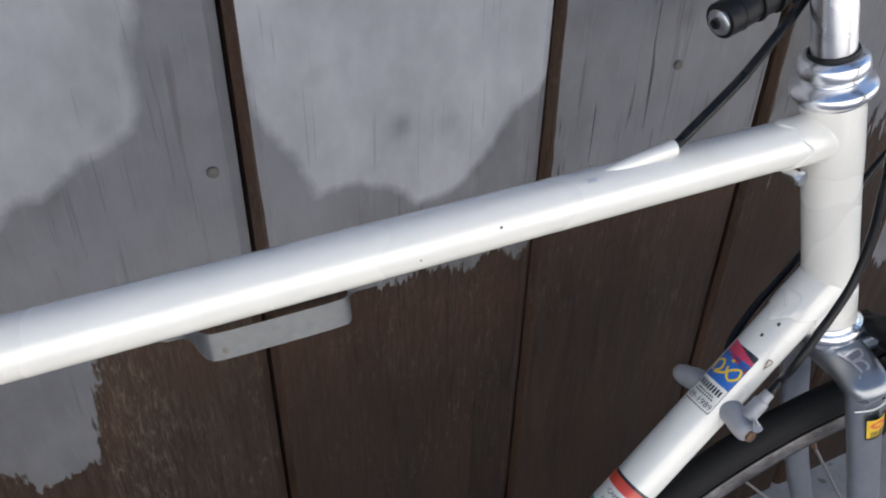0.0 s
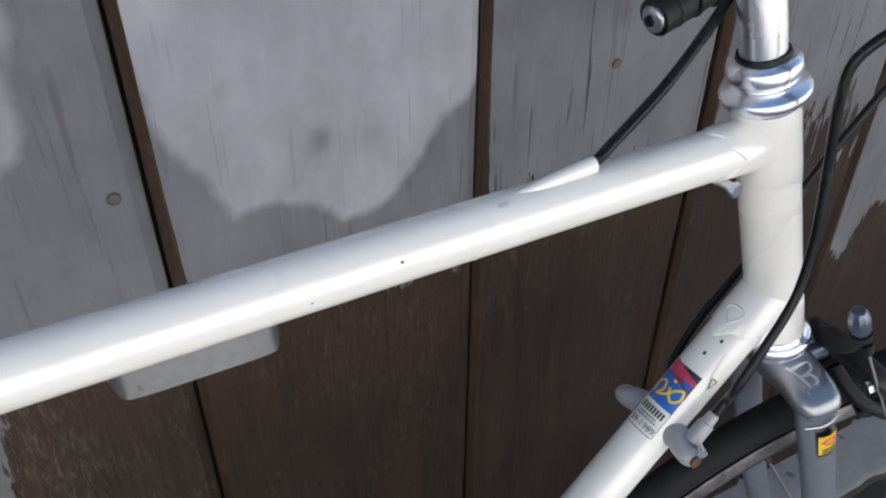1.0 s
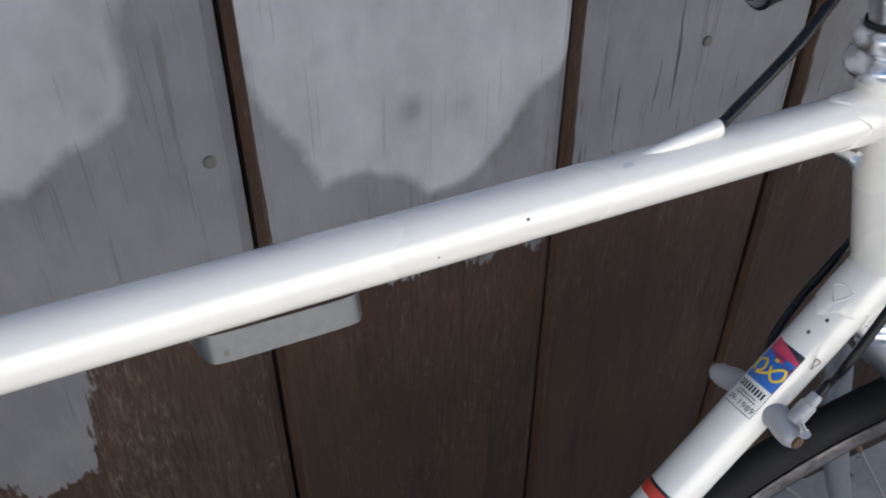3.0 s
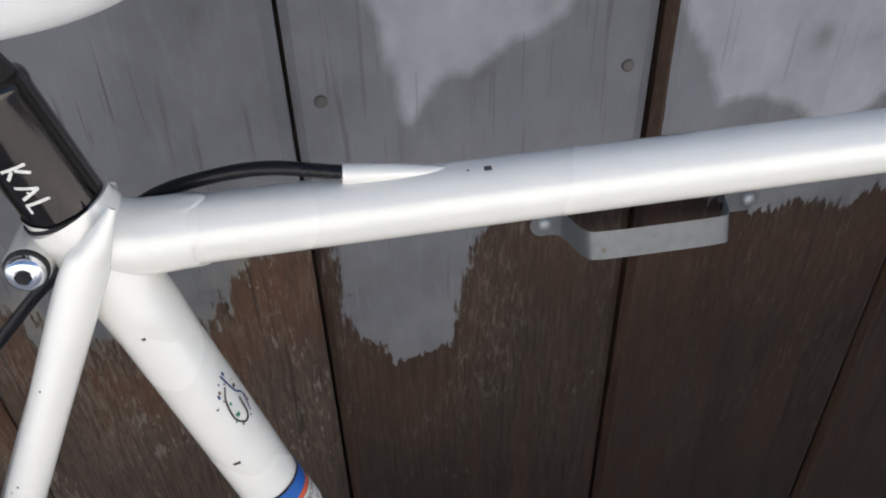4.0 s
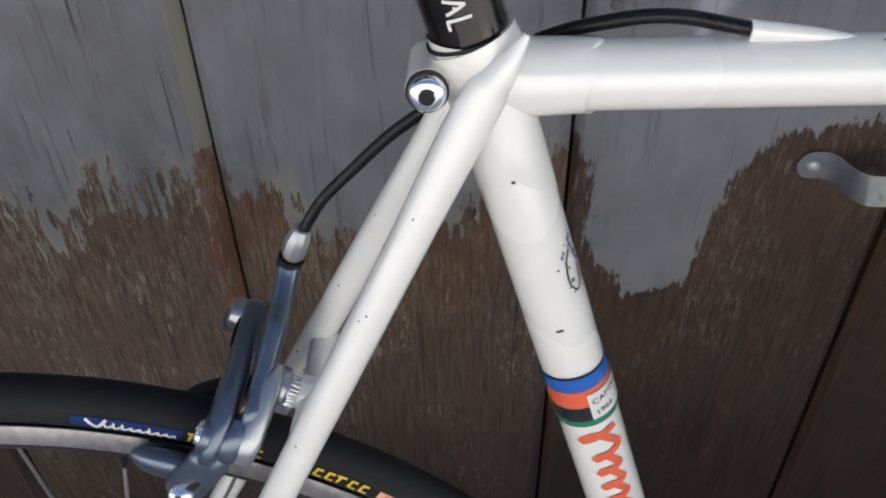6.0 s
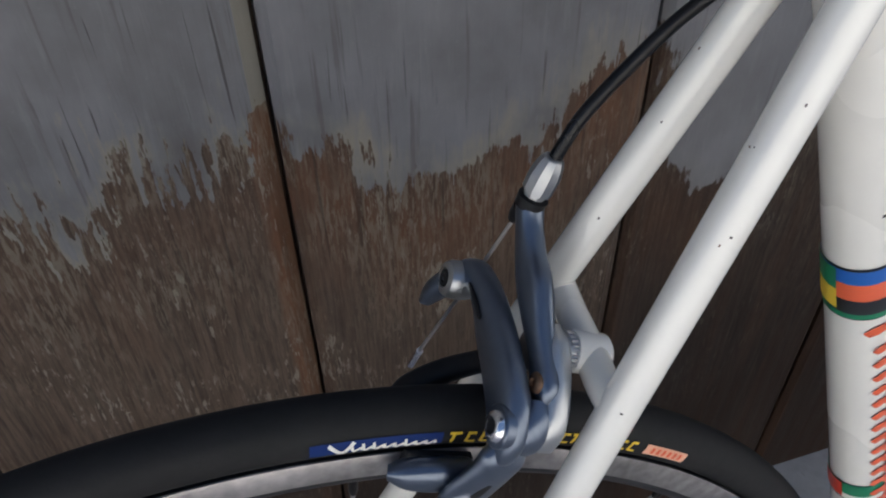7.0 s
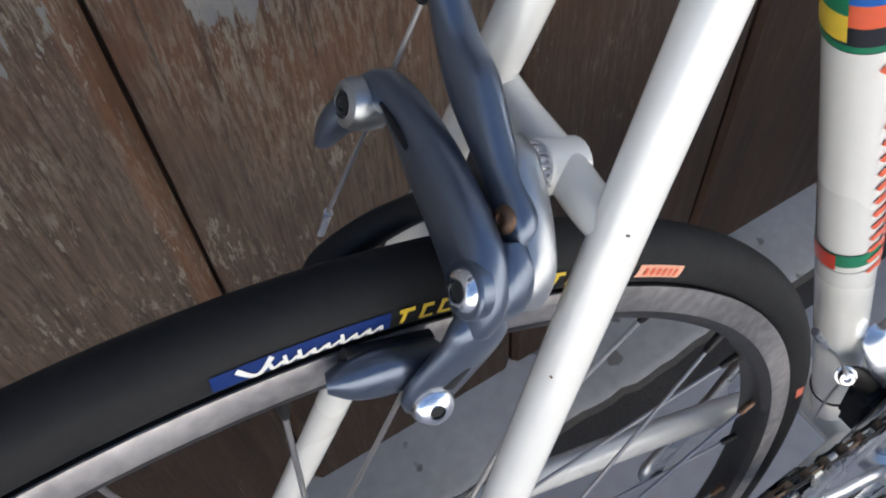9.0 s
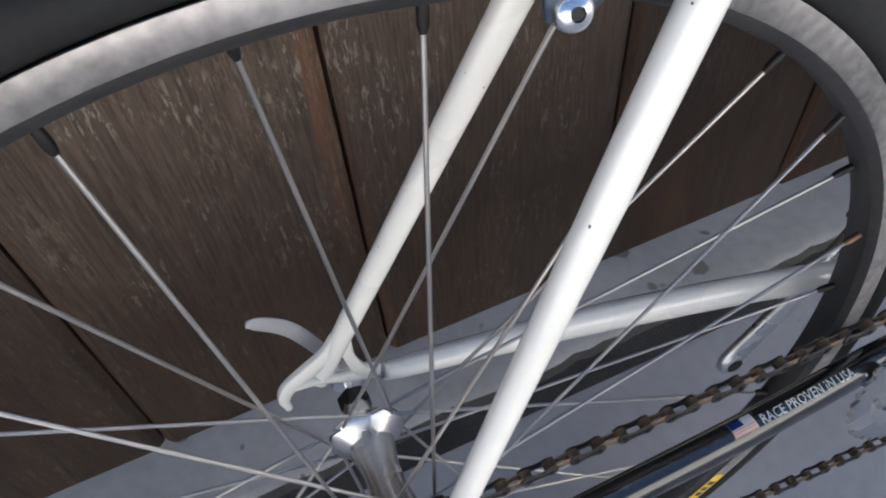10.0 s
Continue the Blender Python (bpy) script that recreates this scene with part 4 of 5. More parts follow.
    for s in (-1, 1):
        pad = [(0.3065, 0.036, 0.0180, 0.0030, 0.003), (0.3065, 0.040, 0.0188, 0.0060, 0.0052), (0.3060, 0.048, 0.0192, 0.0070, 0.0058), (0.3050, 0.057, 0.0190, 0.0072, 0.0058), (0.3035, 0.0650, 0.0178, 0.0060, 0.0052), (0.3015, 0.0708, 0.0160, 0.0026, 0.0030)]
        # The far holder gets the same shade colour; the near one keeps its grey.
        p = part("pad_holder", sweep(bmesh.new(), smooth_path([(*at(r, w, s * y), ra * (1 if s < 0 else 0.6), rb) for r, w, y, ra, rb in pad], 6), 20, flat=lat, power=2.5), M_BRAKE if s < 0 else M_BLACK, c, "moulded grey brake pad holder" if s < 0 else "")
        part("brake_pad", sweep(bmesh.new(), [(*at(0.3072, 0.038, s * 0.0138), 0.0042, 0.0024), (*at(0.3065, 0.066, s * 0.0138), 0.0042, 0.0024)], 12, flat=lat, power=4), M_BLACK, p)
        if s < 0:
            tilt = (lat * -0.9 + up * 0.25 + d * 0.2).normalized()
            part("pad_bolt", turned(bmesh.new(), at(0.2995, 0.0432, -0.0285), tilt, ((0, 0.0056), (0.001, 0.0064), (0.0026, 0.0064), (0.0042, 0.0056), (0.0054, 0.0042), (0.0058, 0.0027), (0.0060, 0.0024), (0.0040, 0.0022)), 26), M_CHROME, p, "chrome domed pad bolt", sharp=60)
            part("pad_socket", turned(bmesh.new(), at(0.2995, 0.0432, -0.0285) + tilt * 0.0048, tilt, ((0, 0.0023), (0.0004, 0.0023)), 6), M_BLACK, p)
    return c


rear_brake = caliper("rear_brake", bike, polar, "grey dual-pivot rear brake caliper")

# ---- steering: headset, fork, front wheel, bars ----
headset = part("upper_headset", turned(bmesh.new(), HT_TOP, HT_DIR, [(h_ * 0.86, r_) for h_, r_ in [tuple(q) for q in smooth_path(((-0.002, 0.0165), (0.0, 0.0172), (0.0022, 0.0196), (0.0048, 0.0211), (0.0075, 0.0213), (0.0098, 0.0203), (0.0118, 0.0182), (0.0130, 0.0163), (0.0142, 0.0152), (0.0175, 0.0150)), 3)]], 56), M_HEADSET, bike, "chrome threaded headset cup", sharp=80)
part("locknut", turned(bmesh.new(), HT_TOP + HT_DIR * 0.0135, HT_DIR, ((0, 0.0150), (0.0010, 0.0168), (0.0018, 0.0174), (0.0055, 0.0174), (0.0078, 0.0170), (0.0092, 0.0160), (0.0102, 0.0146), (0.0107, 0.0128)), 40), M_HEADSET, headset, "chrome locknut", sharp=70)
part("lower_headset", turned(bmesh.new(), HT_LOW, -HT_DIR, [tuple(q) for q in smooth_path(((-0.002, 0.0166), (0, 0.0175), (0.0025, 0.0196), (0.005, 0.0203), (0.0075, 0.0196), (0.0090, 0.0186), (0.0105, 0.0188), (0.013, 0.0186), (0.0155, 0.0172)), 3)], 48), M_HEADSET, bike, "chrome lower headset cup", sharp=70)
stem = part("stem", turned(bmesh.new(), HT_TOP + HT_DIR * 0.020, HT_DIR, ((0, 0.0111), (0.085, 0.0111), (0.086, 0.0105)), 36), M_ALLOY, bike, "satin silver quill stem")
part("seal", turned(bmesh.new(), HT_TOP + HT_DIR * 0.0243, HT_DIR, ((0, 0.0128), (0.0022, 0.0122)), 30), M_BLACK, stem)
CROWN = HT_LOW - HT_DIR * 0.017
STEER = Matrix.Translation(CROWN) @ Matrix.Rotation(radians(STEER_DEG), 4, HT_DIR) @ Matrix.Translation(-CROWN)
FWD = HT_DIR.cross(Vector((0, 1, 0))).normalized()
FWD = FWD if FWD.x > 0 else -FWD


def fork_at(down, fwd, y):
    return STEER @ (CROWN - HT_DIR * down + FWD * fwd + Vector((0, y, 0)))


fork = part("fork_crown", sweep(bmesh.new(), smooth_path([(*fork_at(0.016, 0.001, -0.045), 0.009, 0.005), (*fork_at(0.010, 0.001, -0.040), 0.0135, 0.010), (*fork_at(0.006, 0.001, -0.024), 0.0145, 0.0095), (*fork_at(0.005, 0, 0), 0.0165, 0.0095), (*fork_at(0.006, 0.001, 0.024), 0.0145, 0.0095), (*fork_at(0.010, 0.001, 0.040), 0.0135, 0.010), (*fork_at(0.016, 0.001, 0.045), 0.009, 0.005)], 7), 28, flat=HT_DIR, power=2.6), M_FORK, bike, "scuffed silver fork crown")
for s in (-1, 1):
    part("fork_blade", sweep(bmesh.new(), smooth_path([(*fork_at(0.010, 0.001, s * 0.036), 0.0125, 0.0085), (*fork_at(0.06, 0.001, s * 0.040), 0.0122, 0.0085), (*fork_at(0.15, 0.002, s * 0.044), 0.0112, 0.0078), (*fork_at(0.25, 0.010, s * 0.047), 0.0095, 0.007), (*fork_at(0.32, 0.025, s * 0.049), 0.0078, 0.0062), (*fork_at(0.365, 0.044, s * 0.050), 0.006, 0.005)], 6), 24, flat=(0, 1, 0)), M_FORK, fork, "scuffed silver fork blade")
    part("crown_ridge", sweep(bmesh.new(), smooth_path([(*fork_at(0.024, 0.0138, s * 0.0385), 0.0006), (*fork_at(0.0235, 0.011, s * 0.0445), 0.0006), (*fork_at(0.0235, 0.001, s * 0.0475), 0.0006), (*fork_at(0.0235, -0.010, s * 0.0445), 0.0006)], 6), 6), M_SCRATCH, fork)
front_m = Matrix.Translation(fork_at(0.385, 0.046, 0)) @ STEER.to_3x3().to_4x4() @ Matrix.Diagonal((WS, 1, WS, 1))
wheel("front_wheel", front_m, bike, "front road wheel with black tyre", 0.3, False)
FH = fork_at(0.372, 0.046, 0)


def front_at(r, w, y):
    """Places for the front brake, turned with the fork."""
    base = fork_at(0.372 - r + 0.004, 0.046 * (1 - r / 0.366) + w, -y)
    return base


caliper("front_brake", bike, front_at, "black dual-pivot front brake caliper", M_SADDLE, M_BRAKE)
# handlebar: wall-side drop ends behind the head tube, black tape and a plug bolt
bars = part("handlebar", cable([(0.43, -0.20, 0.95), (0.37, -0.10, 0.965), (0.355, 0, 0.97), (0.37, 0.09, 0.965), (0.41, 0.150, 0.955), (0.47, 0.166, 0.945), (0.515, 0.170, 0.912), (0.512, 0.170, 0.882), (0.470, 0.165, 0.856), (BAR_X + 0.02, 0.160, 0.8415), (BAR_X, 0.158, 0.8365)], 0.0130, 18, 7), M_BLACK, bike, "drop handlebar wrapped in black tape")
for k in range(4):
    part("tape_edge", turned(bmesh.new(), (BAR_X + 0.012 + 0.016 * k, 0.159, 0.8395 + 0.0042 * k), (1, 0.08, 0.25), ((0, 0.0131), (0.0012, 0.0136), (0.0024, 0.0131)), 22), M_BLACK, bars)
plug = part("bar_plug", turned(bmesh.new(), (BAR_X + 0.001, 0.158, 0.8365), (-1, -0.10, -0.25), ((0, 0.0100), (0.0028, 0.0096), (0.0042, 0.0080), (0.0046, 0.004)), 24), M_ALLOY, bars, "chrome bar-end plug")
part("plug_bolt", turned(bmesh.new(), (BAR_X - 0.0025, 0.1577, 0.8357), (-1, -0.10, -0.25), ((0, 0.004), (0.003, 0.004), (0.0035, 0.003)), 6), M_CHAIN, plug)


# ---- drivetrain ----
def toothed(r, n, y, name, mat, label=""):
    bm = bmesh.new()
    seg = 4 * n
    rows = []
    for yy in (y - 0.0012, y + 0.0012):
        rows.append([bm.verts.new((BB.x + rr * math.cos(an), yy, BB.z + rr * math.sin(an))) for an, rr in [(2 * math.pi * j / seg, r + (0.0025 if j % 4 in (1, 2) else -0.0015)) for j in range(seg)]])
        rows.append([bm.verts.new((BB.x + (r - 0.014) * math.cos(2 * math.pi * j / seg), yy, BB.z + (r - 0.014) * math.sin(2 * math.pi * j / seg))) for j in range(seg)])
    a, ai, b, bi = rows
    for j in range(seg):
        k = (j + 1) % seg
        for q in ((a[j], a[k], b[k], b[j]), (ai[k], ai[j], bi[j], bi[k]), (a[k], a[j], ai[j], ai[k]), (b[j], b[k], bi[k], bi[j])):
            bm.faces.new(q)
    return part(name, bm, mat, crank, label, smooth=False)


crank = part("crankset", turned(bmesh.new(), BB + Vector((0, -0.060, 0)), (0, 1, 0), ((0, 0.010), (0.003, 0.013), (0.022, 0.016), (0.060, 0.0075), (0.12, 0.0075), (0.132, 0.012), (0.140, 0.009)), 28), M_ALLOY, bike, "silver double crankset")
toothed(0.1025, 52, -0.0475, "outer_chainring", M_ALLOY, "bright toothed outer chainring")
toothed(0.0780, 39, -0.0410, "inner_chainring", M_ALLOY)
for k in range(5):
    an = radians(20 + 72 * k)
    part("spider_arm", sweep(bmesh.new(), [(BB.x, -0.052, BB.z, 0.009, 0.004), (BB.x + 0.05 * math.cos(an), -0.050, BB.z + 0.05 * math.sin(an), 0.006, 0.0035), (BB.x + 0.084 * math.cos(an), -0.0475, BB.z + 0.084 * math.sin(an), 0.005, 0.003)], 12, flat=(0, 1, 0)), M_ALLOY, crank)
    part("chainring_bolt", turned(bmesh.new(), (BB.x + 0.0755 * math.cos(an), -0.0505, BB.z + 0.0755 * math.sin(an)), (0, -1, 0), ((0, 0.0048), (0.0015, 0.0048), (0.002, 0.003)), 14), M_CHROME, crank)
CR = Vector((CRANK[0], 0, CRANK[1])).normalized()
for s, k in ((1, 1), (-1, -1)):
    e = BB + CR * (0.170 * k) + Vector((0, s * 0.078, 0))
    a = BB + Vector((0, s * 0.066, 0))
    m_ = a + (e - a) * 0.5
    arm = part("crank_arm", sweep(bmesh.new(), smooth_path([(*(a - CR * k * 0.012), 0.010, 0.005), (*a, 0.0145, 0.0085), (*(a + (e - a) * 0.15), 0.0120, 0.0072), (*m_, 0.0105, 0.0062), (*(e - CR * k * 0.018), 0.0115, 0.0060), (*e, 0.0130, 0.0065), (*(e + CR * k * 0.011), 0.008, 0.005), (*(e + CR * k * 0.0135), 0.003, 0.003)], 6), 20, flat=(0, 1, 0), power=2.5), M_ALLOY, crank, "bare silver crank arm without a pedal")
    for q in (-1, 1):
        part("pedal_eye", turned(bmesh.new(), e + Vector((0, q * 0.0063, 0)), (0, q, 0), ((0, 0.0072), (0.0004, 0.0072)), 20), M_BLACK, arm)


def chain_line():
    """The closed way of the chain over the inner ring and a middle sprocket, through the derailleur wheels."""
    y0, y1 = -0.0475, -0.0470
    pts = []
    r1, r0 = 0.0385, 0.1015
    for k in range(9):
        an = radians(97 + 16 * k)
        pts.append((HUB.x + r1 * math.cos(an), y1, HUB.z + r1 * math.sin(an)))
    pts += [(HUB.x + 0.012, y1, HUB.z - 0.055), (HUB.x + 0.03, y1, HUB.z - 0.075), (HUB.x + 0.012, y1, HUB.z - 0.10), (HUB.x + 0.022, y1, HUB.z - 0.135), (HUB.x + 0.05, y1, HUB.z - 0.150)]
    for k in range(14):
        an = radians(-100 + 15 * k)
        pts.append((BB.x + r0 * math.cos(an), y0, BB.z + r0 * math.sin(an)))
    return pts


def chain():
    top = part("chain", tube((0, -50, 0), (0, -50.01, 0), 0.001, seg=4), M_CHAIN, bike, "oily dark chain with rusty side plates")
    top.data.clear_geometry()
    pts = chain_line()
    pts.append(pts[0])
    dense = [Vector(p) for p in smooth_path(pts, 300)]
    step, acc, stops = 0.0127, 0.0, [dense[0]]
    for a, b in zip(dense, dense[1:]):
        acc += (b - a).length
        if acc >= step:
            stops.append(b)
            acc = 0.0
    meshes = []
    for wide in (0, 1):
        bm = bmesh.new()
        o = 0.0028 if wide else 0.0016
        for s in (-1, 1):
            sweep(bm, [(x, s * o, 0, r, 0.0009) for x, r in [(x_, r_ * (1.25 if wide else 1.0)) for x_, r_ in ((-0.0036, 0.0012), (-0.002, 0.0034), (0.0, 0.0039), (0.003, 0.0028), (0.00635, 0.0022), (0.0097, 0.0028), (0.0127, 0.0039), (0.0147, 0.0034), (0.0163, 0.0012))]], 8, flat=(0, 1, 0))
        if not wide:
            for x in (0.0, 0.0127):
                sweep(bm, [(x, -0.0020, 0, 0.0036), (x, 0.0020, 0, 0.0036)], 10)
        else:
            for x in (0.0, 0.0127):
                sweep(bm, [(x, -0.0042, 0, 0.0016), (x, 0.0042, 0, 0.0016)], 8)
        me = bpy.data.meshes.new("link")
        bm.normal_update()
        bm.to_mesh(me)
        bm.free()
        me.materials.append(M_CHAIN if wide else M_CHAINTAN)
        me.shade_smooth()
        me.set_sharp_from_angle(angle=radians(40))
        meshes.append(me)
    for i, (a, b) in enumerate(zip(stops, stops[1:])):
        ob = new("link", meshes[i % 2])
        x = (b - a).normalized()
        y = (Vector((0, 1, 0)) - x * x.y).normalized()
        z = x.cross(y)
        ob.parent = top
        ob.matrix_basis = Matrix(((x.x, y.x, z.x, a.x), (x.y, y.y, z.y, a.y), (x.z, y.z, z.z, a.z), (0, 0, 0, 1)))


chain()
# rear derailleur cage below the hub
rd = part("rear_derailleur", sweep(bmesh.new(), smooth_path([(HUB.x - 0.004, -0.066, HUB.z - 0.02, 0.009, 0.006), (HUB.x + 0.0, -0.070, HUB.z - 0.045, 0.014, 0.011), (HUB.x + 0.012, -0.062, HUB.z - 0.075, 0.012, 0.010), (HUB.x + 0.02, -0.056, HUB.z - 0.10, 0.008, 0.004), (HUB.x + 0.03, -0.054, HUB.z - 0.15, 0.007, 0.003)], 6), 18, flat=(0, 1, 0)), M_BRAKE, bike, "grey rear derailleur below the hub")
for dz, dx in ((-0.088, 0.018), (-0.142, 0.035)):
    part("pulley", turned(bmesh.new(), (HUB.x + dx, -0.051, HUB.z + dz), (0, 1, 0), ((0, 0.014), (0.001, 0.017), (0.006, 0.017), (0.007, 0.014)), 22), M_BLACK, rd)
# front derailleur on the seat tube
fd = part("front_derailleur", box(bmesh.new(), (-0.106, -0.030, 0.378), (0.026, 0.018, 0.034), 0.004), M_BLACK, bike, "black and chrome front derailleur on the seat tube")
part("hanger", sweep(bmesh.new(), smooth_path([(-0.1080, -0.0120, 0.436, 0.006, 0.003), (-0.1080, -0.0190, 0.432, 0.009, 0.004), (-0.1060, -0.0270, 0.420, 0.010, 0.005), (-0.1000, -0.0320, 0.402, 0.008, 0.005)], 5), 16, flat=(0, 1, 0)), M_ALLOY, fd, "bright hanger plate")
part("linkage_lower", box(bmesh.new(), (-0.090, -0.036, 0.392), (0.022, 0.014, 0.026), 0.004), M_BLACK, fd)
part("cable_arm", sweep(bmesh.new(), smooth_path([(-0.1295, -0.0215, 0.4195, 0.006, 0.003), (-0.1210, -0.0240, 0.4140, 0.006, 0.0035), (-0.1090, -0.0290, 0.3980, 0.007, 0.004)], 5), 14, flat=(0, 1, 0)), M_CHAIN, fd)
part("anchor_bolt", turned(bmesh.new(), (-0.1295, -0.0225, 0.4200), (-0.55, -0.6, 0.55), ((0, 0.0058), (0.0012, 0.0058), (0.0014, 0.0046), (0.0045, 0.0046), (0.0056, 0.0038), (0.0058, 0.0022), (0.0036, 0.0018)), 18), M_ALLOY, fd, "chrome cable anchor bolt")
for s, off in ((-1, -0.040), (1, -0.052)):
    part("cage_plate", sweep(bmesh.new(), smooth_path([(BB.x - 0.075, off, BB.z + 0.060, 0.005, 0.001), (BB.x - 0.045, off, BB.z + 0.094, 0.009, 0.001), (BB.x - 0.01, off, BB.z + 0.112, 0.011, 0.001), (BB.x + 0.03, off, BB.z + 0.112, 0.008, 0.001)], 5), 12, flat=(0, 1, 0)), M_ALLOY, fd, "bright chain cage plate")
part("gear_cable", cable([(-0.1310, -0.0235, 0.4200), (-0.1270, -0.0180, 0.3850), (-0.1180, -0.0125, 0.3400)], 0.0008, 8), M_SPOKE, fd)
part("cable_tail", cable([(-0.1310, -0.0240, 0.4225), (-0.1430, -0.0215, 0.4480), (-0.1600, -0.0195, 0.4740)], 0.0008, 8), M_SPOKE, fd)
part("tail_crimp", tube((-0.1585, -0.0198, 0.4715), (-0.1696, -0.0182, 0.4920), 0.0021, seg=10), M_ALLOY, fd)
# chain stay protector with lettering
cs_a, cs_b = Vector((-0.1574, -0.038, 0.3042)), Vector((-0.3474, -0.060, 0.3355))
guard = part("chainstay_protector", sweep(bmesh.new(), smooth_path([(-0.1348, -0.0313, 0.3034, 0.0121, 0.0094), (-0.1574, -0.034, 0.3072, 0.0126, 0.0098), (-0.2569, -0.047, 0.3242, 0.0116, 0.0100), (-0.3474, -0.056, 0.3385, 0.0101, 0.0096), (-0.3882, -0.0594, 0.3445, 0.0090, 0.0088)], 6), 28, flat=(0, 1, 0), caps=False), material("glossy_black_protector", (0.01, 0.01, 0.011), 0.18, 0.0, 0.2, 60, 0.02, 0.5), bike, "glossy black protector with white lettering on the chain stay")
gr = Round((-0.2569, -0.047, 0.3242), (cs_a - cs_b), 0.0104, GUARD_FACE)
part("lettering", gr.words("RACE PROVEN IN USA", 0.0074, -0.001, 0.0019, math.pi / 2, 0.0016), DECAL["white"], guard, "RACE PROVEN IN USA")
part("flag_field", gr.patch(-0.0215, -0.0045, -0.0065, 0.0020, 0.0014, 2, 8), DECAL["white"], guard)
for k in range(3):
    part("flag_stripe", gr.patch(-0.0215, -0.0045, -0.0016 + 0.0014 * k, -0.0009 + 0.0014 * k, 0.0017, 2, 2), DECAL["salmon"], guard)
part("flag_canton", gr.patch(-0.0215, -0.0125, -0.0065, -0.0022, 0.0017, 2, 4), DECAL["navy"], guard)

# ---- cables ----
part("rear_brake_cable", cable([(-0.122, 0.0, TT_Z + 0.0130), (-0.1385, 0.0, TT_Z + 0.0158), (-0.1645, 0.002, 0.8478), (-0.1865, 0.008, 0.8438), (-0.2080, 0.016, 0.8350), (-0.2300, 0.022, 0.8200), (-0.2475, 0.026, 0.8055), (-0.2665, 0.031, 0.7895), (-0.2840, 0.0335, 0.7720), (-0.2975, 0.0336, 0.7585), (-0.3052, 0.0334, 0.7475), (-0.3098, 0.0334, 0.7395)], 0.0027, 12, 10), M_CABLE, bike, "black rear brake cable housing")
part("front_cable_run", cable([(0.220, -0.001, TT_Z + 0.0135), (0.2385, -0.001, TT_Z + 0.0160), (0.2487, 0.0, 0.8495), (0.2650, 0.003, 0.8582), (0.2820, 0.006, 0.8682), (0.2993, 0.010, 0.8800), (0.3160, 0.014, 0.8925), (0.336, 0.02, 0.911), (0.36, 0.035, 0.935)], 0.0027, 12, 10), M_CABLE, bike, "black brake cable housing from the bars")
# gear cable stops on the down tube
ND = Vector((DT_DIR.z, 0, -DT_DIR.x))
DT_UP = -ND


def stop(s):
    c = DT_A + DT_DIR * STOP_D
    k = 0.86
    body = sweep(bmesh.new(), smooth_path([(*(c + Vector((0, s * 0.010, 0))), 0.0095 * k, 0.0095 * k), (*(c + Vector((0, s * 0.018, 0))), 0.0088 * k, 0.0088 * k), (*(c + Vector((0, s * 0.024, 0)) - DT_DIR * 0.002), 0.0085 * k, 0.008 * k), (*(c + Vector((0, s * 0.030, 0)) - DT_DIR * 0.003), 0.0072 * k, 0.007 * k), (*(c + Vector((0, s * 0.0335, 0)) - DT_DIR * 0.003), 0.0045 * k, 0.0045 * k)], 5), 20, flat=DT_DIR)
    ob = part("cable_stop", body, M_GREYPLASTIC, down_tube, "grey gear cable stop with barrel adjuster")
    a = c + Vector((0, 0.025 * s if s < 0 else 0.014, 0)) + DT_DIR * 0.004 + ND * (-0.001 if s < 0 else 0.006)
    part("stop_adjuster", turned(bmesh.new(), a, DT_DIR, ((0, 0.0045), (0.004, 0.0050), (0.013, 0.0048), (0.0135, 0.0038), (0.0195, 0.0034), (0.020, 0.0028)), 12), M_GREYPLASTIC, ob)
    part("stop_screw", turned(bmesh.new(), c + Vector((0, s * 0.0328, 0)) - DT_DIR * 0.003, (0, s, 0), ((0, 0.0036), (0.0025, 0.0036), (0.003, 0.0022)), 14), M_RUST, ob)
    if s < 0:
        part("stop_bolt", turned(bmesh.new(), a + DT_DIR * 0.002 + Vector((0, s * 0.004, 0)), (-0.5, s, 0), ((0, 0.0022), (0.006, 0.0022), (0.0065, 0.0030), (0.0085, 0.0030)), 10), M_CHROME, ob)
    return a


sa = stop(-1)
sb = stop(1)
part("gear_cable_housing", cable([sa + DT_DIR * 0.016, sa + DT_DIR * 0.030, (0.3185, -0.032, 0.7000), (0.3330, -0.034, 0.7265), (0.3465, -0.034, 0.7508), (0.3512, -0.034, 0.7800), (0.3505, -0.034, 0.8057), (0.3489, -0.034, 0.8300), (0.3448, -0.036, 0.8594), (0.3478, -0.040, 0.8829), (0.375, -0.06, 0.91)], 0.0026, 12, 10), M_CABLE, bike, "black gear cable housing past the head tube")
part("far_gear_cable_housing", cable([sb + DT_DIR * 0.016, (0.3203, 0.020, 0.680), (0.3409, 0.025, 0.698), (0.3625, 0.028, 0.7127), (0.400, 0.032, 0.742), (0.43, 0.025, 0.79), (0.46, 0.01, 0.84), (0.48, -0.04, 0.90)], 0.0026, 12, 10), M_CABLE, bike, "black gear cable housing on the wall side")

# ---- decals, bands and scars on the paint ----
st = Round(BB, ST_DIR, R_ST, (0.15, -1, 0.1))


def st_u(z):
    return (z - BB.z) / ST_DIR.z


def band(u0, u1, key, lift=0.0004, v0=-0.0449, v1=0.0449):
    return part("band", st.patch(u0, u1, v0, v1, lift, 1, 40), DECAL[key], seat_tube)


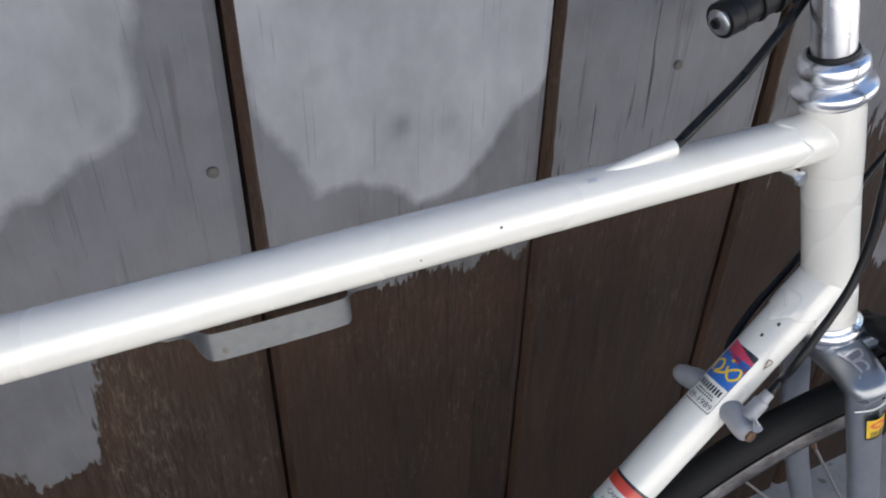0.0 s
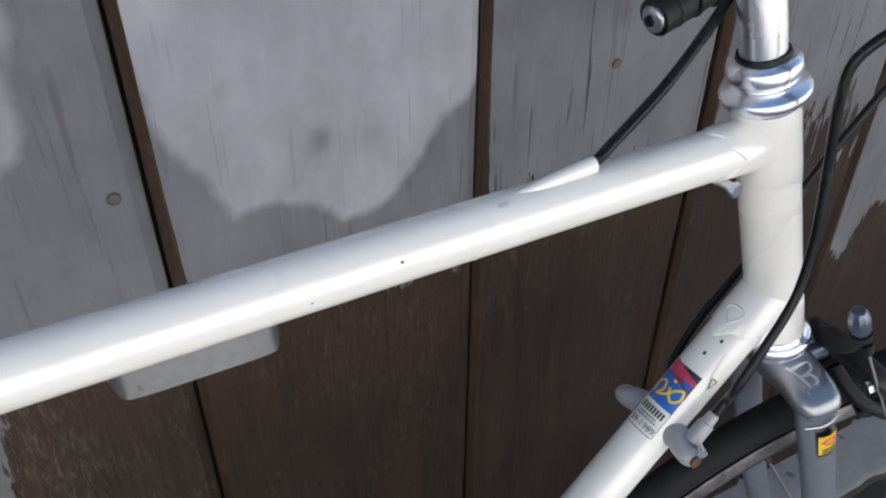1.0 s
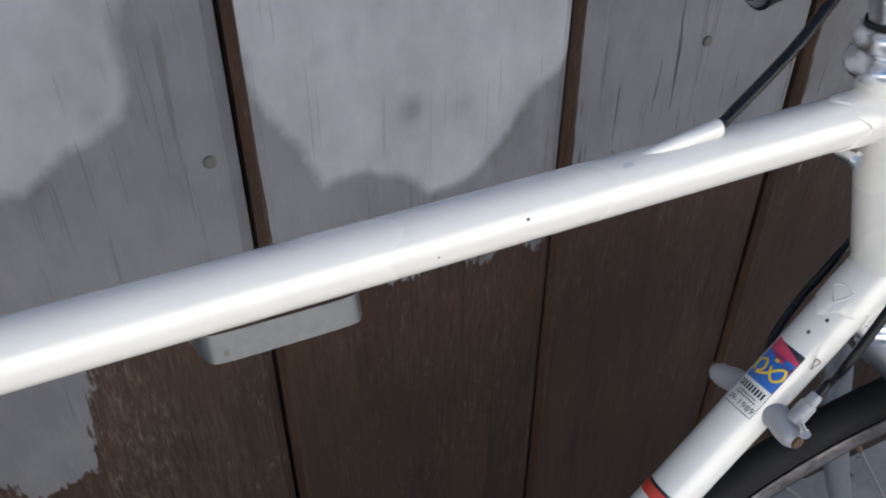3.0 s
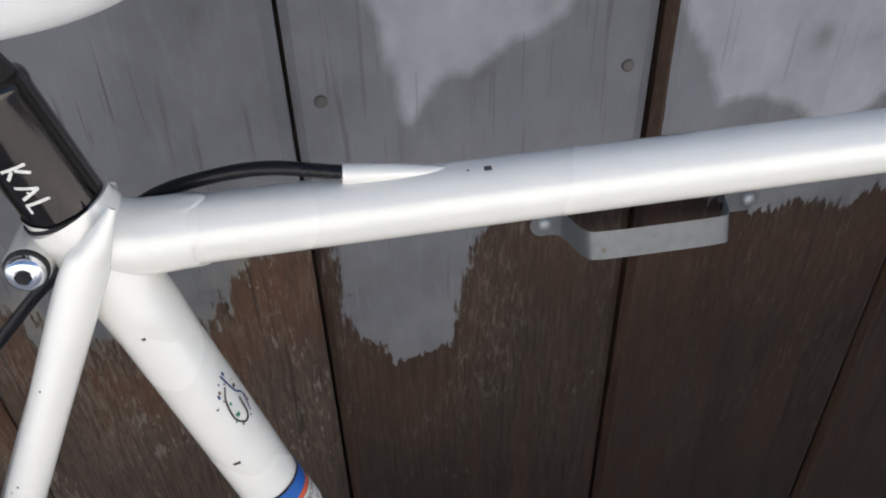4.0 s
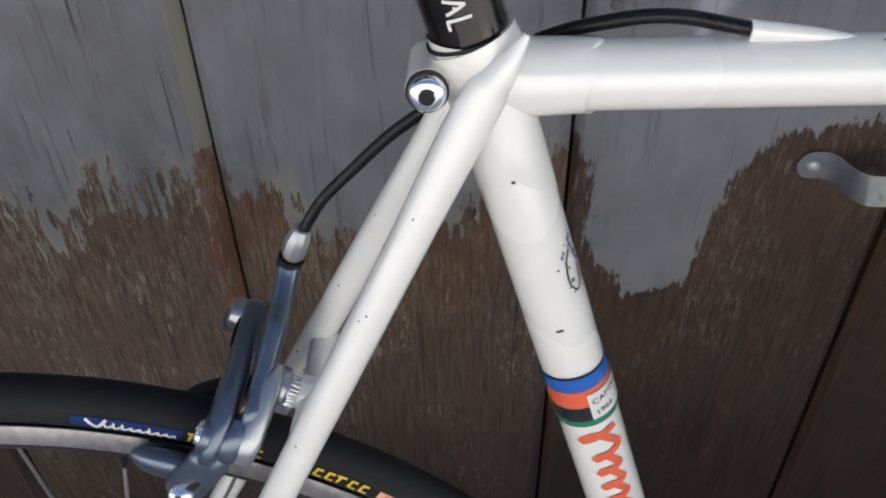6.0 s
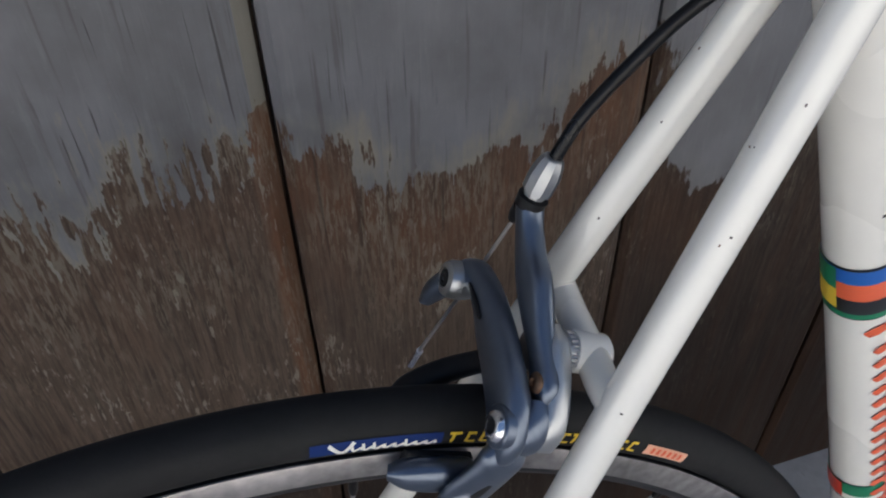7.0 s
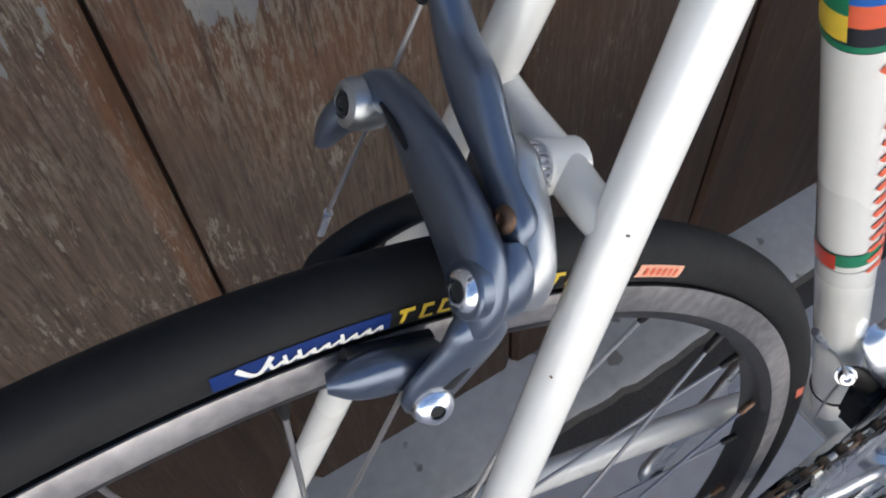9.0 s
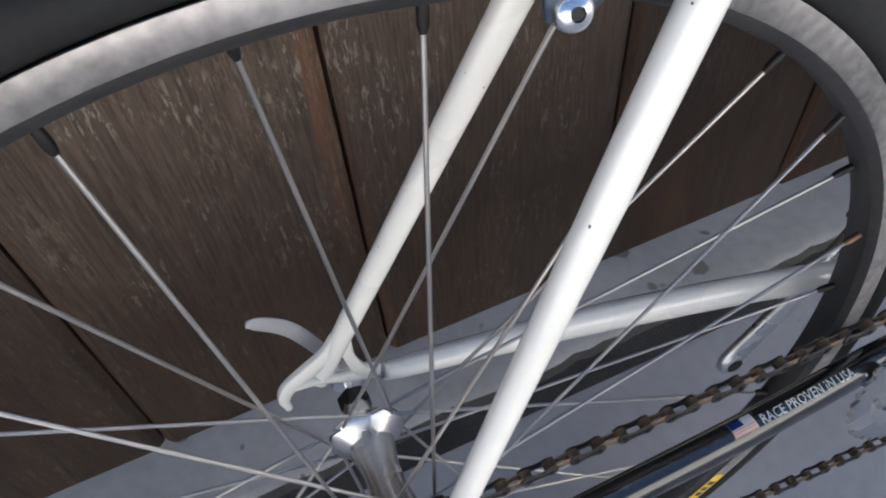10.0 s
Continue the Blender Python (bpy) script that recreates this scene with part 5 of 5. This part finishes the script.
for z0, z1, k in ((0.6935, 0.695, "black"), (0.6860, 0.6935, "blue"), (0.6765, 0.6860, "orange"), (0.6683, 0.6765, "black"), (0.6655, 0.6683, "green"), (0.6650, 0.6655, "black")):
    band(st_u(z0), st_u(z1), k)
for z0, z1, k in ((0.6815, 0.6935, "green"), (0.670, 0.6815, "yellow")):
    part("band_block", st.patch(st_u(z0), st_u(z1), -0.036, -0.0201, 0.0008, 1, 10), DECAL[k], seat_tube)
lab = part("label", st.patch(st_u(0.6690), st_u(0.6835), 0.0000, 0.0260, 0.0010, 1, 12), DECAL["white"], seat_tube, "small white label")
part("label_words", st.words("CAMPIONE", 0.0046, st_u(0.6775), 0.0015, 0.12, 0.0013), DECAL["black"], lab, "CAMPIONE")
part("label_years", st.words("1966 - 19", 0.0046, st_u(0.6710), 0.0020, 0.12, 0.0013), DECAL["black"], lab, "1966 - 19")
for z0, z1, k, lift in ((0.5320, 0.5328, "black", 0.0004), (0.5215, 0.5320, "green", 0.0004), (0.5165, 0.5215, "white", 0.0004), (0.5157, 0.5165, "black", 0.0004)):
    band(st_u(z0), st_u(z1), k, lift)
part("band_block", st.patch(st_u(0.5180), st_u(0.5318), -0.032, -0.0190, 0.0008, 1, 8), DECAL["red"], seat_tube)
# the maker's script, drawn as plain looping strokes
loops = []
u = st_u(0.660)
for k in range(15):
    du, amp = (0.0145, 0.0095) if k == 0 else (0.0103, 0.0055)
    loops += [(u, amp - 0.001), (u - du * 0.30, -amp * 0.9), (u - du * 0.1, -amp * 0.2), (u - du * 0.75, amp * 0.8)]
    u -= du
part("script", st.line([(a, 0.0005 + b) for a, b in loops], 0.0036, 0.0008, 6), DECAL["orange"], seat_tube, "red script drawn down the tube")
for (z, v, a, b) in ((0.7205, -0.004, 0.0014, 0.0032), (0.792, -0.003, 0.0012, 0.0015), (0.749, 0.0035, 0.0008, 0.0012)):
    part("chip", st.patch(st_u(z), st_u(z) + a, v, v + b, 0.0003, 1, 2), M_CHIP, seat_tube)
rnd_c = random.Random(5)
sc = st.line([(st_u(0.755), 0.0115), (st_u(0.750), 0.0085), (st_u(0.741), 0.0075), (st_u(0.736), 0.0105), (st_u(0.738), 0.0135), (st_u(0.746), 0.0145)], 0.0009, 0.0004)
part("worn_crest", sc, M_CHIP, seat_tube, "remains of a worn crest")
part("worn_crest", st.line([(st_u(0.760), 0.0125), (st_u(0.750), 0.0145), (st_u(0.745), 0.0175), (st_u(0.737), 0.0155)], 0.0008, 0.0004), DECAL["navy"], seat_tube)
for k in range(16):
    z, v, w = rnd_c.uniform(0.735, 0.760), rnd_c.uniform(0.006, 0.018), rnd_c.uniform(0.0006, 0.0020)
    part("crest_fleck", st.patch(st_u(z), st_u(z) + w, v, v + w * rnd_c.uniform(0.5, 1.0), 0.0003, 1, 2), (M_CHIP, M_RUST, DECAL["navy"], DECAL["green"])[k % 4], seat_tube)
tt = Round(TT_A, (1, 0, 0), R_TT, (0, -0.75, 0.66))
for x, v, a, b, key in ((-0.0876, 0.0078, 0.0028, 0.0022, 0), (-0.094, 0.0072, 0.0008, 0.0008, 0), (0.1385, -0.0050, 0.0014, 0.0011, 0), (0.187, 0.006, 0.005, 0.0022, 1), (0.10, -0.0105, 0.0009, 0.0008, 0), (-0.20, 0.010, 0.006, 0.0025, 1)):
    part("chip", tt.patch(x - TT_A.x, x - TT_A.x + a, -v, -v + b, 0.0003, 1, 2), M_SCRATCH if key else M_CHIP, top_tube)
rnd = random.Random(12)
for q0, q1 in (NEAR_STAY, FAR_STAY):
    ss = Round(q0, q1 - q0, 0.0078, (-0.5, -0.75, 0.5))
    for k in range(9):
        u, v = rnd.uniform(0.05, 0.42), rnd.uniform(-0.008, 0.008)
        w = rnd.uniform(0.0004, 0.0012)
        part("chip", ss.patch(u, u + w * rnd.uniform(0.7, 2.0), v, v + w, 0.0002, 1, 2), M_CHIP if k % 3 else M_RUST, bike)
dt = Round(DT_A, DT_DIR, R_DT, DT_FACE)
S0 = STICK_U
part("sticker_edge", dt.patch(S0 - 0.0005, S0 + 0.0450, -0.0100, 0.0100, 0.0003, 1, 16), DECAL["black"], down_tube)
part("sticker", dt.patch(S0, S0 + 0.0180, -0.0096, 0.0096, 0.0006, 1, 16), DECAL["white"], down_tube, "cream lower half of the frame sticker")
part("sticker_blue", dt.patch(S0 + 0.0180, S0 + 0.0380, -0.0096, 0.0096, 0.0006, 1, 16), DECAL["blue"], down_tube)
part("sticker_crimson", dt.patch(S0 + 0.0380, S0 + 0.0465, -0.0096, 0.0096, 0.0006, 1, 16, slant=-0.006), DECAL["crimson"], down_tube)
emblem = [(S0 + 0.0225, -0.0075), (S0 + 0.0290, -0.0085), (S0 + 0.0315, -0.0045), (S0 + 0.0265, -0.0025), (S0 + 0.0225, -0.0050), (S0 + 0.0250, 0.0), (S0 + 0.0300, 0.0035), (S0 + 0.0325, 0.0072), (S0 + 0.0275, 0.0085), (S0 + 0.0235, 0.0050), (S0 + 0.0265, 0.0015), (S0 + 0.0300, 0.0)]
part("emblem", dt.line(emblem, 0.0014, 0.0009), DECAL["yellow"], down_tube, "yellow looped emblem")
part("emblem_dot", dt.patch(S0 + 0.0335, S0 + 0.0352, -0.001, 0.0012, 0.0009, 1, 4), DECAL["yellow"], down_tube)
for u0, v0, v1, h in ((0.0115, -0.0085, 0.0085, 0.0042), (0.0090, -0.006, 0.006, 0.0011), (0.0072, -0.007, 0.007, 0.0010)):
    n = 9
    for k in range(n):
        c = v0 + (v1 - v0) * k / n
        part("sticker_bar", dt.patch(S0 + u0, S0 + u0 + h, c, c + (v1 - v0) / n * 0.6, 0.0009, 1, 2), DECAL["black"], down_tube)
part("sticker_years", dt.words("09-1989", 0.0052, S0 + 0.0018, -0.0082, 0.0, 0.0009), DECAL["black"], down_tube, "09-1989")
W0 = S0 - BAND_D
for a, b, k in ((0.0, 0.002, "black"), (-0.007, 0.0, "red"), (-0.022, -0.007, "white"), (-0.030, -0.022, "green"), (-0.038, -0.030, "red")):
    part("band", dt.patch(W0 + a, W0 + b, -0.0449, 0.0449, 0.0004, 1, 40), DECAL[k], down_tube)
part("band_words", dt.words("CAMPIONE del MONDO", 0.0042, W0 - 0.0125, -0.004, 0.0, 0.0008), DECAL["black"], down_tube, "CAMPIONE del MONDO")
part("band_years", dt.words("1966 - 1985 - 1986", 0.0042, W0 - 0.0190, -0.004, 0.0, 0.0008), DECAL["black"], down_tube, "1966 - 1985 - 1986")
for u, v in ((S0 + 0.056, 0.001), (S0 + 0.067, 0.004)):
    part("chip", dt.patch(u, u + 0.0022, v, v + 0.0017, 0.0003, 1, 2), M_CHIP, down_tube)
w = [dt.at(S0 + 0.078 + u, v, 0.0012) for u, v in ((0, 0.0008), (0.0075, -0.0052), (0.011, 0.0), (0.0085, 0.0055), (0, 0.0012))]
part("lug_window_rim", sweep(bmesh.new(), smooth_path([(*q, 0.0007) for q in w], 6), 8), M_WHITE, down_tube)
part("worn_mark", dt.line([(S0 + 0.042, 0.0165), (S0 + 0.048, 0.0145), (S0 + 0.048, 0.0180), (S0 + 0.042, 0.0160)], 0.0007, 0.0004), M_RUST, down_tube)
# seat post letters, too worn to read, as plain strokes
sp = Round(ST_TOP, ST_DIR, 0.0141, (-0.12, -1, 0))
for u0, u1, v0, v1 in ((0.031, 0.031, -0.0045, 0.004), (0.0265, 0.0300, -0.004, -0.001), (0.0265, 0.0300, 0.004, 0.0), (0.0225, 0.0190, -0.004, 0.003), (0.0160, 0.0190, -0.004, 0.003), (0.0182, 0.0188, -0.001, -0.0005), (0.0130, 0.0130, -0.0045, 0.004), (0.0130, 0.0085, -0.0042, -0.0042)):
    u0, u1, v0, v1 = [0.0075 + 0.74 * (u0 - 0.0085), 0.0075 + 0.74 * (u1 - 0.0085), v0 - 0.0008, v1 - 0.0008]
    part("mark", sp.line([(u0, v0 + 0.002), ((u0 + u1) / 2, (v0 + v1) / 2 + 0.002), (u1, v1 + 0.002)], 0.0011, 0.0003, 3), DECAL["white"], post)


def side_patch(m, parent, r0, r1, a0, a1, key, name="tyre_label", lift=0.0004, label=""):
    """A label on the near wall of the tyre, between two radii and two angles."""
    bm = bmesh.new()
    n = max(2, int((a1 - a0) / 1.5))
    rows = []
    for k in range(n + 1):
        an = radians(a0 + (a1 - a0) * k / n)
        row = []
        for j in range(4):
            r = r0 + (r1 - r0) * j / 3
            c = max(-1.0, min(1.0, (r - 0.3215) / 0.0120))
            y = -0.0118 * math.sqrt(max(0.0, 1 - c * c)) - lift
            row.append(bm.verts.new(m @ Vector((r * math.cos(an), y, r * math.sin(an)))))
        rows.append(row)
    for p, q in zip(rows, rows[1:]):
        for j in range(3):
            bm.faces.new((p[j], p[j + 1], q[j + 1], q[j]))
    return part(name, bm, DECAL[key], parent, label)


def label_ring(a0, a1, lift):
    """A patch on the near wall of the rim."""
    bm = bmesh.new()
    inset = 0.0 if lift < 0.0113 else 0.0018
    rows = [[bm.verts.new(RM @ Vector((r * math.cos(an), -lift, r * math.sin(an)))) for r in (0.3000 - 0.0 + inset, 0.3110 - inset)] for an in [radians(a0 + (a1 - a0) * k / 6) for k in range(7)]]
    for p, q in zip(rows, rows[1:]):
        bm.faces.new((p[0], p[1], q[1], q[0]))
    return bm


RM = Matrix.Translation(HUB) @ Matrix.Diagonal((WS, 1, WS, 1))
tyre = [o for o in rear.children if o.name.startswith("tyre")][0]
side_patch(RM, tyre, 0.3190, 0.3248, A_L - 9.0, A_L, "navy", label="worn blue tyre label with pale script")
def side_line(pts, width, key, name="label_stroke"):
    """A stroke on the tyre wall through (angle, radius) points."""
    bm = bmesh.new()
    rows = []
    p = smooth_path([(radians(a) * 0.326, r) for a, r in pts], 5)
    for i, q in enumerate(p):
        d = p[min(i + 1, len(p) - 1)] - p[max(i - 1, 0)]
        d = d / (np.hypot(*d) + 1e-9)
        row = []
        for o in (-0.5, 0.5):
            an, r = (q + np.array((-d[1], d[0])) * width * o)
            an /= 0.326
            c = max(-1.0, min(1.0, (r - 0.3215) / 0.0120))
            row.append(bm.verts.new(RM @ Vector((r * math.cos(an), -0.0118 * math.sqrt(max(0.0, 1 - c * c)) - 0.0008, r * math.sin(an)))))
        rows.append(row)
    for r, q in zip(rows, rows[1:]):
        bm.faces.new((r[0], r[1], q[1], q[0]))
    return part(name, bm, DECAL[key], tyre)


rnd = random.Random(7)
a = A_L - 1.2
side_line([(a, 0.3241), (a - 0.9, 0.3198), (a - 1.7, 0.3245)], 0.0016, "white")
for k in range(8):
    a = A_L - 2.9 - 0.72 * k
    tall = 0.0036 if k in (1, 2, 5) else 0.0023
    side_line([(a + 0.15, 0.3198 + tall), (a, 0.3198), (a - 0.5, 0.3199 + 0.0015), (a - 0.55, 0.3198)], 0.0011, "white")
a = A_L - 9.6
for ch in range(15):
    if ch != 6:
        side_line([(a - 0.2, 0.3246), (a, 0.3199)], 0.0013, "yellow", "label_letter")
        for h in ((0.3244,) if ch % 3 == 0 else (0.3243, 0.3201)):
            side_line([(a + (0.15 if ch % 3 == 0 else -0.1), h), (a - 0.4, h), (a - 0.72, h)], 0.0012, "yellow", "label_letter")
    a -= 1.08
side_patch(RM, tyre, 0.3192, 0.3246, A_R, A_R + 4.6, "salmon", label="pale orange tyre label")
for k in range(6):
    side_patch(RM, tyre, 0.3204, 0.3236, A_R + 0.6 + 0.62 * k, A_R + 0.9 + 0.62 * k, "orange", "label_letter", 0.0008)
side_patch(RM, tyre, 0.3185, 0.3235, 8.5, 10.5, "orange", "tyre_mark", 0.0004)
rim = [o for o in rear.children if o.name.startswith("rim")][0]
for a0, a1, key, lift in ((-46.5, -39.0, 'yellow', 0.0112), (-45.6, -44.7, 'black', 0.0115), (-44.2, -43.3, 'black', 0.0115), (-42.9, -42.0, 'black', 0.0115), (-41.5, -40.6, 'black', 0.0115)):
    part('rim_label', label_ring(a0, a1, lift), DECAL[key], rim)
# fork crown scratches and the small square sticker on the near blade


def on_crown(pts, width):
    bm = bmesh.new()
    o = fork_at(0.0, 0.0, -0.030)
    ux, uy = FWD * -1.0, (STEER.to_3x3() @ Vector((0, -1, 0)))
    nrm = HT_DIR
    rows = []
    p = smooth_path(pts, 7)
    for i, q in enumerate(p):
        d = p[min(i + 1, len(p) - 1)] - p[max(i - 1, 0)]
        d = d / (np.hypot(*d) + 1e-9)
        w = np.array((-d[1], d[0])) * width / 2
        rows.append([bm.verts.new(o + (STEER.to_3x3() @ FWD) * float(c[0]) + uy * float(c[1]) + nrm * (0.0042 - max(0.0, float(c[1])) * 0.35)) for c in (q + w, q - w)])
    for r, q in zip(rows, rows[1:]):
        bm.faces.new((r[0], r[1], q[1], q[0]))
    return bm


part("scratched_mark", on_crown([(-0.006, -0.010), (-0.001, 0.008), (-0.004, 0.0095), (0.004, 0.006), (0.003, 0.001), (-0.002, 0.0), (0.005, -0.002), (0.006, -0.008), (-0.005, -0.006)], 0.0017), M_SCRATCH, fork, "looping scratches in the silver")
fb = Round(fork_at(0.040, 0.001, -0.0395), -HT_DIR, 0.0100, STEER.to_3x3() @ Vector((0.15, -1, 0)))
stk = part("blade_sticker", fb.patch(-0.0105, 0.0095, -0.0080, 0.0070, 0.0004, 1, 10), DECAL["black"], fork, "small square yellow and red sticker")
part("sticker_face", fb.patch(-0.0098, 0.0072, -0.0074, 0.0064, 0.0008, 1, 10), DECAL["yellow"], stk)
part("sticker_eye", fb.line([(-0.0045, -0.0050), (-0.0022, -0.0005), (-0.0045, 0.0040), (-0.0070, -0.0005), (-0.0045, -0.0050)], 0.0018, 0.0011), DECAL["orange"], stk)
for k in range(3):
    part("sticker_bar", fb.patch(0.0015 + 0.002 * k, 0.0024 + 0.002 * k, -0.0055, 0.0045, 0.0011, 1, 4), DECAL["black"], stk)
